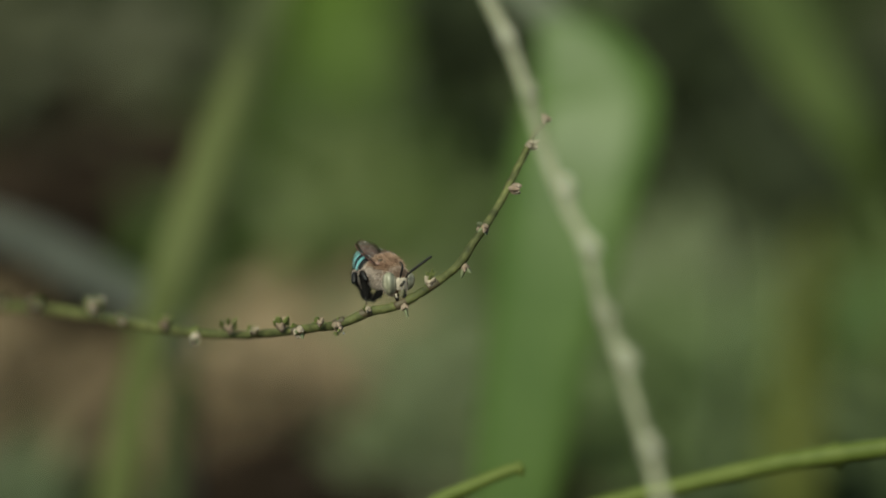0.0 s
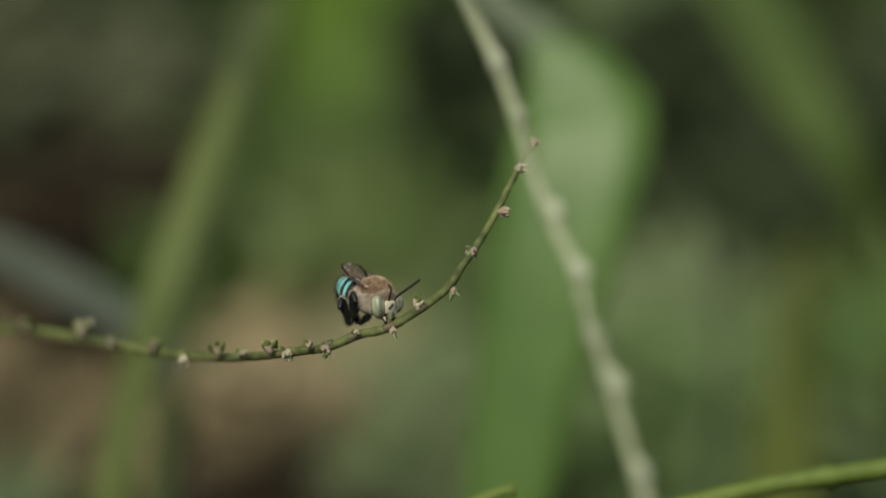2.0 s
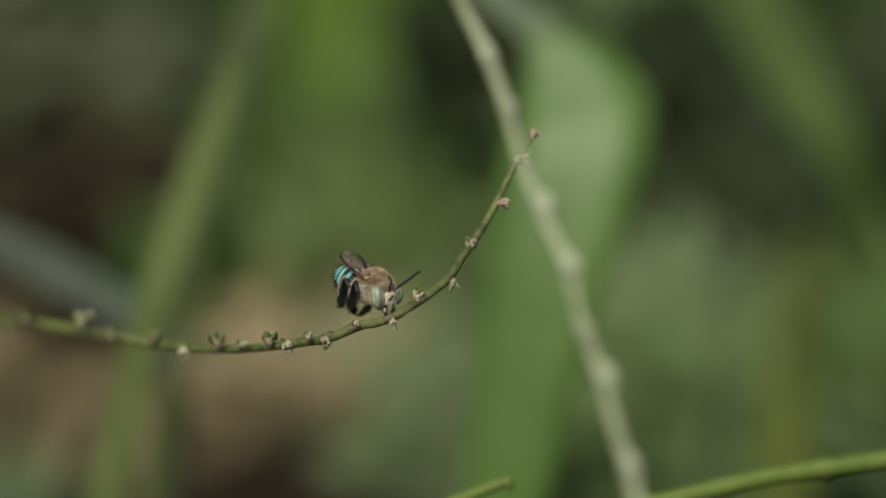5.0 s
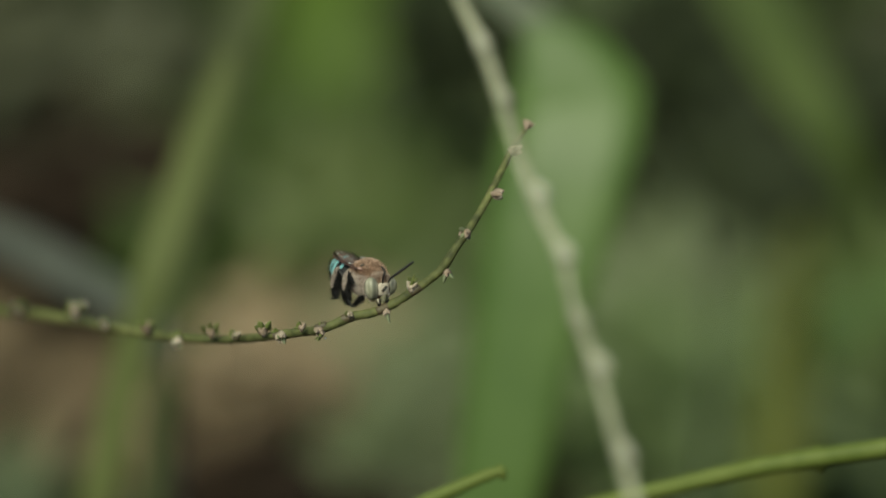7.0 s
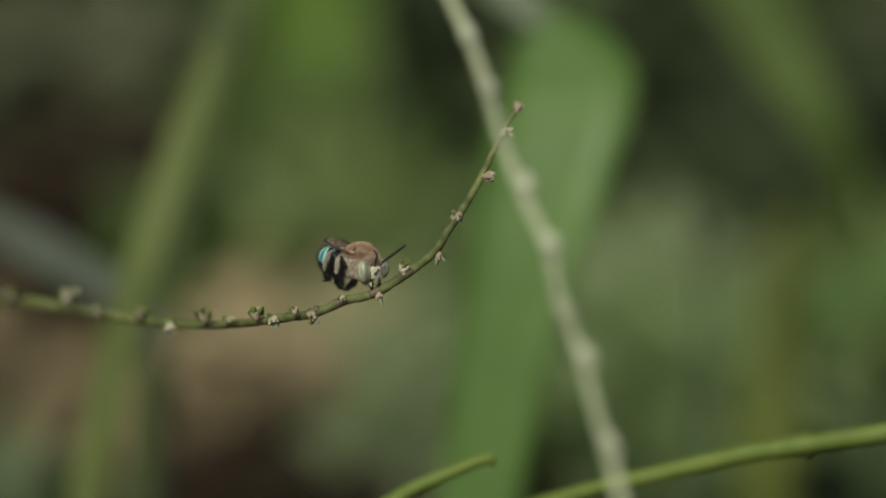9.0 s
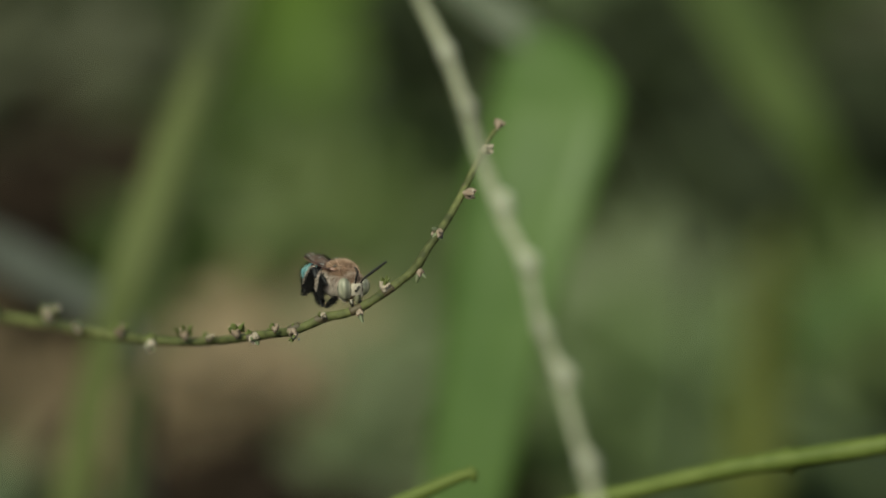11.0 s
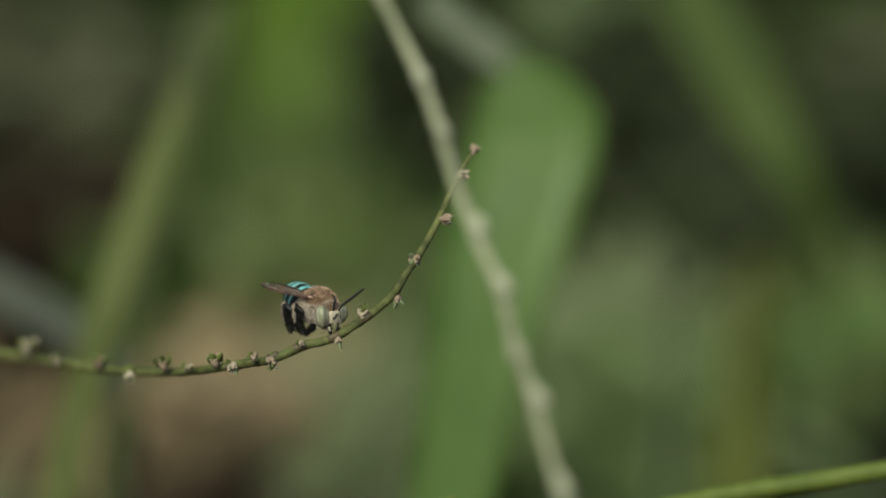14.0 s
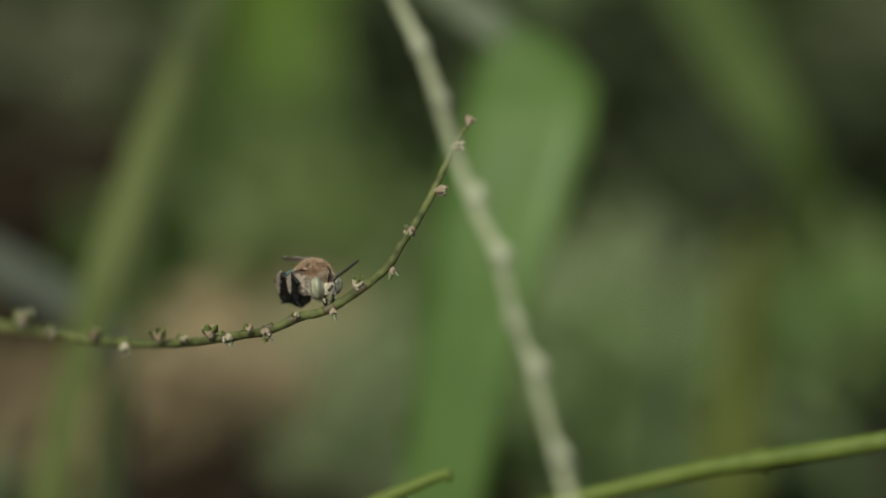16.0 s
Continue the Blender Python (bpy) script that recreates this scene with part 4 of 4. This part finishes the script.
def build_leg(name, knee, heel, toe, claw, thick, pale, seed, brush=1.0):
    """A leg hinged at the hip (origin): thigh, brush-haired shin, broad first foot joint, slender hooked foot."""
    leg = new(name)
    leg.parent = bee
    k, h, f, c = Vector(knee), Vector(heel), Vector(toe), Vector(claw)
    out = Vector(pale).normalized()
    part("thigh", paddle([k * .25, k * .6, k * .95], [thick * .55, thick * .75, thick * .5], .8, (0, 1, 0)), CHITIN, leg)
    d = h - k
    across = d.cross(out)
    shin = part("shin", paddle([k, k + d * .35, k + d * .8, h], [thick * .35, thick * .75, thick * .95, thick * .6], .7, across), CHITIN, leg)
    q = d.to_track_quat("Z", "Y").to_matrix().to_4x4()
    r = (thick * .8, thick * .8, d.length * .52)
    if brush:
        part("shin_hair", hairs(bmesh.new(), k + d * .45, r, q, int(3200 * thick), 0.42, 0.03, lambda g: g.dot(out) > -0.1, tuple(d.normalized() * 1.3), seed), FUR_LEG, shin, "pale brush of hair on the outer side", False)
    part("dark_hair", hairs(bmesh.new(), k + d * .55, r, q, int(2000 * thick), 0.55, 0.03, lambda g: g.dot(out) <= 0.0 or not brush, tuple(d.normalized() * .9), seed + 1), BLACK_HAIR, shin, "", False)
    if thick > .3:
        part("bristles", hairs(bmesh.new(), k + d * .6, (thick * .7, thick * .7, d.length * .6), q, int(260 * thick), 0.85, 0.035, lambda g: g.dot(out) < 0.3, tuple(d.normalized() * .6), seed + 3), BLACK_HAIR, shin, "", False)
    e = f - h
    foot = part("foot", paddle([h, h + e * .3, h + e * .8, f], [thick * .55, thick * .68, thick * .55, thick * .3], .6, across), CHITIN, leg)
    q = e.to_track_quat("Z", "Y").to_matrix().to_4x4()
    part("foot_hair", hairs(bmesh.new(), h + e * .45, (thick * .55, thick * .55, e.length * .5), q, int(700 * thick), 0.6, 0.034, lambda g: True, tuple(e.normalized() * .8), seed + 2), BLACK_HAIR, foot, "", False)
    w = c - f
    part("toe", tube(bmesh.new(), [f, f + w * .4 + Vector((0, 0, -.08)), f + w * .75, c], [thick * .26, thick * .22, thick * .18, thick * .16], 8, 4, 0.25), CHITIN, leg)
    for s in (-1, 1):
        part("claw", tube(bmesh.new(), [c, c + w.normalized() * .16 + Vector((.08 * s, -.05, .06)), c + w.normalized() * .2 + Vector((.16 * s, -.08, .2))], [.06, .05, .02], 6, 3), CHITIN, leg)
    return leg


build_head()
build_thorax()
abdomen = build_abdomen()
wing_near = wing_mesh("wing", 1)
wing_far = wing_mesh("wing", -1)
HIP_HIND = HC + Vector((-3.6, 1.4, 0.65))
TUCKED, LOWERED = Vector((0.7, 0, -0.1)), Vector((0.4, 0, -0.75))    # the leg is tucked under, then hangs lower
HIP_REAR = HC + Vector((-3.3, 2.6, 0.3))
HIP_MID = HC + Vector((-2.9, 0.8, 0.0))
hind_leg = build_leg("hind_leg", (-1.2, -.3, 1.7), (-1.85, -.6, -.55), (-1.45, -.8, -1.65), (-2.05, -.9, -1.85), .52, (-1, -.3, .1), 21)
rear_leg = build_leg("hind_leg", (-.8, .2, .3), (-.9, .1, -1.5), (-.5, -.2, -2.2), (-.1, -.5, -2.7), .46, (-.6, .6, .3), 25, 0)
mid_leg = build_leg("middle_leg", (-1.0, -.5, 1.8), (-1.05, -.8, -.3), (-.6, -.95, -1.3), (-.1, -1.0, -2.2), .38, (-.8, -.5, .1), 31)
front_leg = build_leg("front_leg", (-.6, -.5, -.2), (-1.2, -.8, -.75), (-1.75, -.8, -1.2), (-2.05, -.8, -1.35), .22, (-1, 0, .2), 41, 0)
front_leg.location = (HC + Vector((-1.3, .7, -.9))) * 0.001


# ---- how things move ----
# seconds, tilt of the spike, shift right, shift up (mm) in the wind
SWAY = [
    (0.0, 0.00, 0.00, -0.00),
    (0.5, -0.19, -0.01, 0.18),
    (1.0, 0.50, 0.03, -0.30),
    (1.5, -0.15, -0.07, 0.03),
    (2.0, 0.11, -0.33, -0.17),
    (2.5, -0.74, -0.16, 0.54),
    (3.0, 0.03, -0.24, -0.23),
    (3.5, -0.69, 0.00, 0.51),
    (4.0, 0.28, -0.13, -0.27),
    (6.5, -0.41, 0.23, 0.26),
    (7.0, 0.15, 0.05, -0.21),
    (7.5, -0.55, 0.41, 0.43),
    (8.0, 0.68, 0.52, -0.40),
    (8.5, -0.42, 0.51, 0.32),
    (9.0, -0.43, 0.54, 0.21),
    (11.5, -0.40, 0.38, -0.14),
    (12.0, -0.39, 0.33, -0.26),
    (12.5, -0.89, 0.14, -0.05),
    (13.0, -0.59, 0.42, -0.39),
    (13.5, -1.34, 0.14, 0.17),
    (14.0, -1.37, 0.12, 0.10),
    (14.5, -1.01, 0.43, -0.08),
    (15.0, -1.87, 0.51, 0.63),
    (15.5, -0.93, 0.36, -0.16),
    (16.0, -1.41, 0.25, 0.17),
]
# seconds, shift right, shift up (mm) of the dry stem
NOD = [
    (0.0, 0.00, -0.00),
    (0.5, -0.20, -0.03),
    (1.0, 0.02, -0.11),
    (1.5, -0.32, -0.13),
    (2.0, -0.12, -0.26),
    (2.5, 0.02, -0.19),
    (3.0, -0.18, -0.28),
    (3.5, 0.33, -0.21),
    (4.0, -0.44, -0.37),
    (6.5, -0.81, -0.32),
    (7.0, -0.55, -0.33),
    (7.5, -0.84, -0.86),
    (8.0, -0.72, -0.65),
    (8.5, -0.72, -0.50),
    (9.0, -0.77, -0.75),
    (11.5, -1.06, -1.01),
    (12.0, -1.10, -0.93),
    (12.5, -0.91, -0.75),
    (13.0, -1.11, -0.59),
    (13.5, -1.60, -0.55),
    (14.0, -1.48, -0.60),
    (14.5, -1.18, -0.42),
    (15.0, -1.08, -0.43),
    (15.5, -1.16, -0.03),
    (16.0, -1.03, -0.18),
]
# seconds, tip and turn of the broad leaf in degrees
LEAF_TURN = [(0.0, 0, 0), (2.0, 1, 1), (4.0, 1, 1), (6.5, 0, 0), (7.5, -3, -4), (9.0, -6, -9), (11.5, -6, -9), (16.0, -6, -9)]
# seconds, middle of the abdomen right and up of the head (mm), turn of hind and middle leg, twist of the hind shin (degrees)
BODY = [
    (0.0, -3.72, 2.27, -26, -18, -140),
    (0.5, -3.79, 1.72, -24, -15, -140),
    (1.0, -4.48, 1.31, -20, -10, -140),
    (1.5, -4.61, 1.45, -16, -8, -140),
    (2.0, -4.27, 1.86, -18, -8, -140),
    (2.5, -4.41, 2.55, -22, 0, -140),
    (3.0, -4.27, 1.79, -20, -5, -140),
    (3.5, -4.41, 2.13, -20, 5, -140),
    (3.7, -4.2, 2.2, 0, 2, -85),
    (4.0, -4.06, 2.27, 50, 0, 0),
    (4.2, -4.55, 2.07, 0, 5, -30),
    (6.3, -4.06, 2.07, -5, 5, -65),
    (6.5, -4.41, 2.13, 0, 5, -65),
    (7.0, -4.27, 2.0, -5, 0, -35),
    (7.5, -4.27, 0.90, -8, -5, -10),
    (8.0, -4.41, 0.7, 0, 0, -20),
    (8.5, -4.48, 1.4, 0, 0, -32),
    (9.0, -4.61, 1.5, 0, 0, -30),
    (9.2, -4.75, 1.4, -5, 0, -30),
    (11.3, -4.41, 1.5, 10, 0, -65),
    (11.5, -4.68, 1.7, 10, 0, -65),
    (12.0, -3.51, 0.28, -5, -5, -15),
    (12.5, -4.48, 1.5, -8, -5, -20),
    (13.0, -4.61, 1.8, 15, 0, -15),
    (13.2, -4.34, 0.48, -8, 0, -45),
    (13.5, -4.13, 2.69, 12, 0, 10),
    (13.7, -3.99, 1.38, -20, -12, -65),
    (14.0, -3.93, 2.34, -25, -15, -65),
    (14.5, -3.86, 2.13, -32, -22, -65),
    (15.0, -4.13, 1.38, -20, -12, -65),
    (15.2, -4.13, 1.52, -25, -15, -65),
    (15.5, -3.86, 0.96, -25, -15, -45),
    (16.0, -3.99, 0.21, -18, -10, -42),
]
# seconds, tip of the near wing right and up of the head, tip of the far wing (mm), flatness
WINGS = [
    (0.0, -5.23, 5.30, -3.10, 4.27, 0),
    (0.5, -6.00, 5.00, -3.10, 4.10, 0),
    (1.0, -6.40, 4.80, -3.10, 3.90, 0),
    (1.5, -5.75, 4.41, -3.10, 3.79, 0),
    (2.0, -5.78, 5.37, -3.10, 3.99, 0),
    (2.5, -5.65, 6.30, -3.10, 4.13, 0),
    (3.0, -5.45, 5.30, -3.10, 4.13, 0),
    (3.5, -5.51, 5.70, -3.10, 4.13, 0),
    (4.0, -5.65, 5.78, -3.10, 4.13, 0),
    (6.5, -6.40, 5.10, -3.10, 3.99, 0),
    (7.0, -6.00, 4.60, -3.10, 3.79, 0),
    (7.5, -5.80, 5.20, -3.10, 3.79, 0),
    (8.0, -5.40, 4.60, -3.10, 3.60, 0.1),
    (8.5, -6.40, 4.20, -3.10, 3.50, 0.08),
    (9.0, -6.20, 4.20, -3.10, 3.44, 0.03),
    (11.5, -6.20, 4.60, -3.10, 3.58, 0.03),
    (12.0, -5.51, 5.92, -3.10, 3.58, 0),
    (12.5, -6.10, 4.30, -3.10, 3.44, 0.03),
    (13.0, -6.00, 4.60, -3.10, 3.60, 0.03),
    (13.2, -5.85, 4.60, -3.10, 3.79, 0.1),
    (13.5, -9.78, 4.68, -3.24, 5.03, 1.15),
    (13.7, -7.58, 5.30, -2.75, 4.55, 1.15),
    (14.0, -9.00, 4.20, -2.75, 3.79, 1.15),
    (14.5, -7.09, 1.17, -2.41, 3.86, 1.15),
    (15.0, -5.85, 0.34, -2.41, 3.58, 1.15),
    (15.5, -5.51, 0.00, -2.41, 3.58, 1.15),
    (16.0, -6.89, 0.69, -4.96, 3.99, 1.15),
]


def wing_pose(hinge, dx, dz, k):
    v = HC + Vector((dx, 0, dz)) - hinge
    away = math.sqrt(max(0.3, 8.1 ** 2 - v.x ** 2 - v.z ** 2))
    m = aim(hinge * 0.001, (v.x, away, v.z), (0.3 - 0.05 * k, -0.75 + 0.25 * k, 0.7 + 0.3 * k))
    return m


def body_pose(dx, dz):
    v = HC + Vector((dx, 0, dz)) - HINGE
    away = math.sqrt(max(1.2, 2.7 ** 2 - v.x ** 2 - v.z ** 2))
    return aim(HINGE * 0.001, (v.x, away, v.z), (-0.35, -0.2, 1))


def motions():
    rest, mid = Matrix.Translation(broad_leaf.location), site((0.026, 0.39, 0.01))
    about = Matrix.Translation(mid) @ BASE.to_3x3().to_4x4()
    walk(broad_leaf, [(t, about @ turn(a, 0, b) @ about.inverted() @ rest) for t, a, b in LEAF_TURN])
    origin = Vector((-0.00496, 0.254, -0.00647))
    sway = [(t, BASE @ Matrix.Translation(origin + Vector((u, 0, v)) * 0.001) @ turn(0, a, 0)) for t, a, u, v in SWAY]
    walk(spike, sway)
    walk(bee, sway)
    start = Vector(dry_stem.location)
    walk(dry_stem, [(t, Matrix.Translation(start + BASE.to_3x3() @ Vector((u, 0, v)) * 0.001)) for t, u, v in NOD])
    walk(abdomen, [(t, body_pose(dx, dz)) for t, dx, dz, h, m, r in BODY])
    knee = Matrix.Translation((-0.0016, -0.0003, 0))
    walk(hind_leg, [(t, Matrix.Translation((HIP_HIND + (TUCKED if t < 1.8 else LOWERED if t < 3.6 else Vector())) * 0.001) @ turn(0, h, 0) @ knee @ turn(0, 0, r) @ knee.inverted()) for t, dx, dz, h, m, r in BODY])
    walk(rear_leg, [(t, Matrix.Translation(HIP_REAR * 0.001) @ turn(0, m * 0.6, 0)) for t, dx, dz, h, m, r in BODY])
    bend = Matrix.Translation((-0.0011, -0.0006, 0))
    walk(mid_leg, [(t, Matrix.Translation(HIP_MID * 0.001) @ turn(0, m, 0) @ bend @ turn(0, 0, -95 if t < 6 else r * 0.5 - 20) @ bend.inverted()) for t, dx, dz, h, m, r in BODY])
    walk(wing_near, [(t, wing_pose(WL, a, b, k)) for t, a, b, c, d, k in WINGS])
    walk(wing_far, [(t, wing_pose(WR, c, d, k)) for t, a, b, c, d, k in WINGS])


motions()
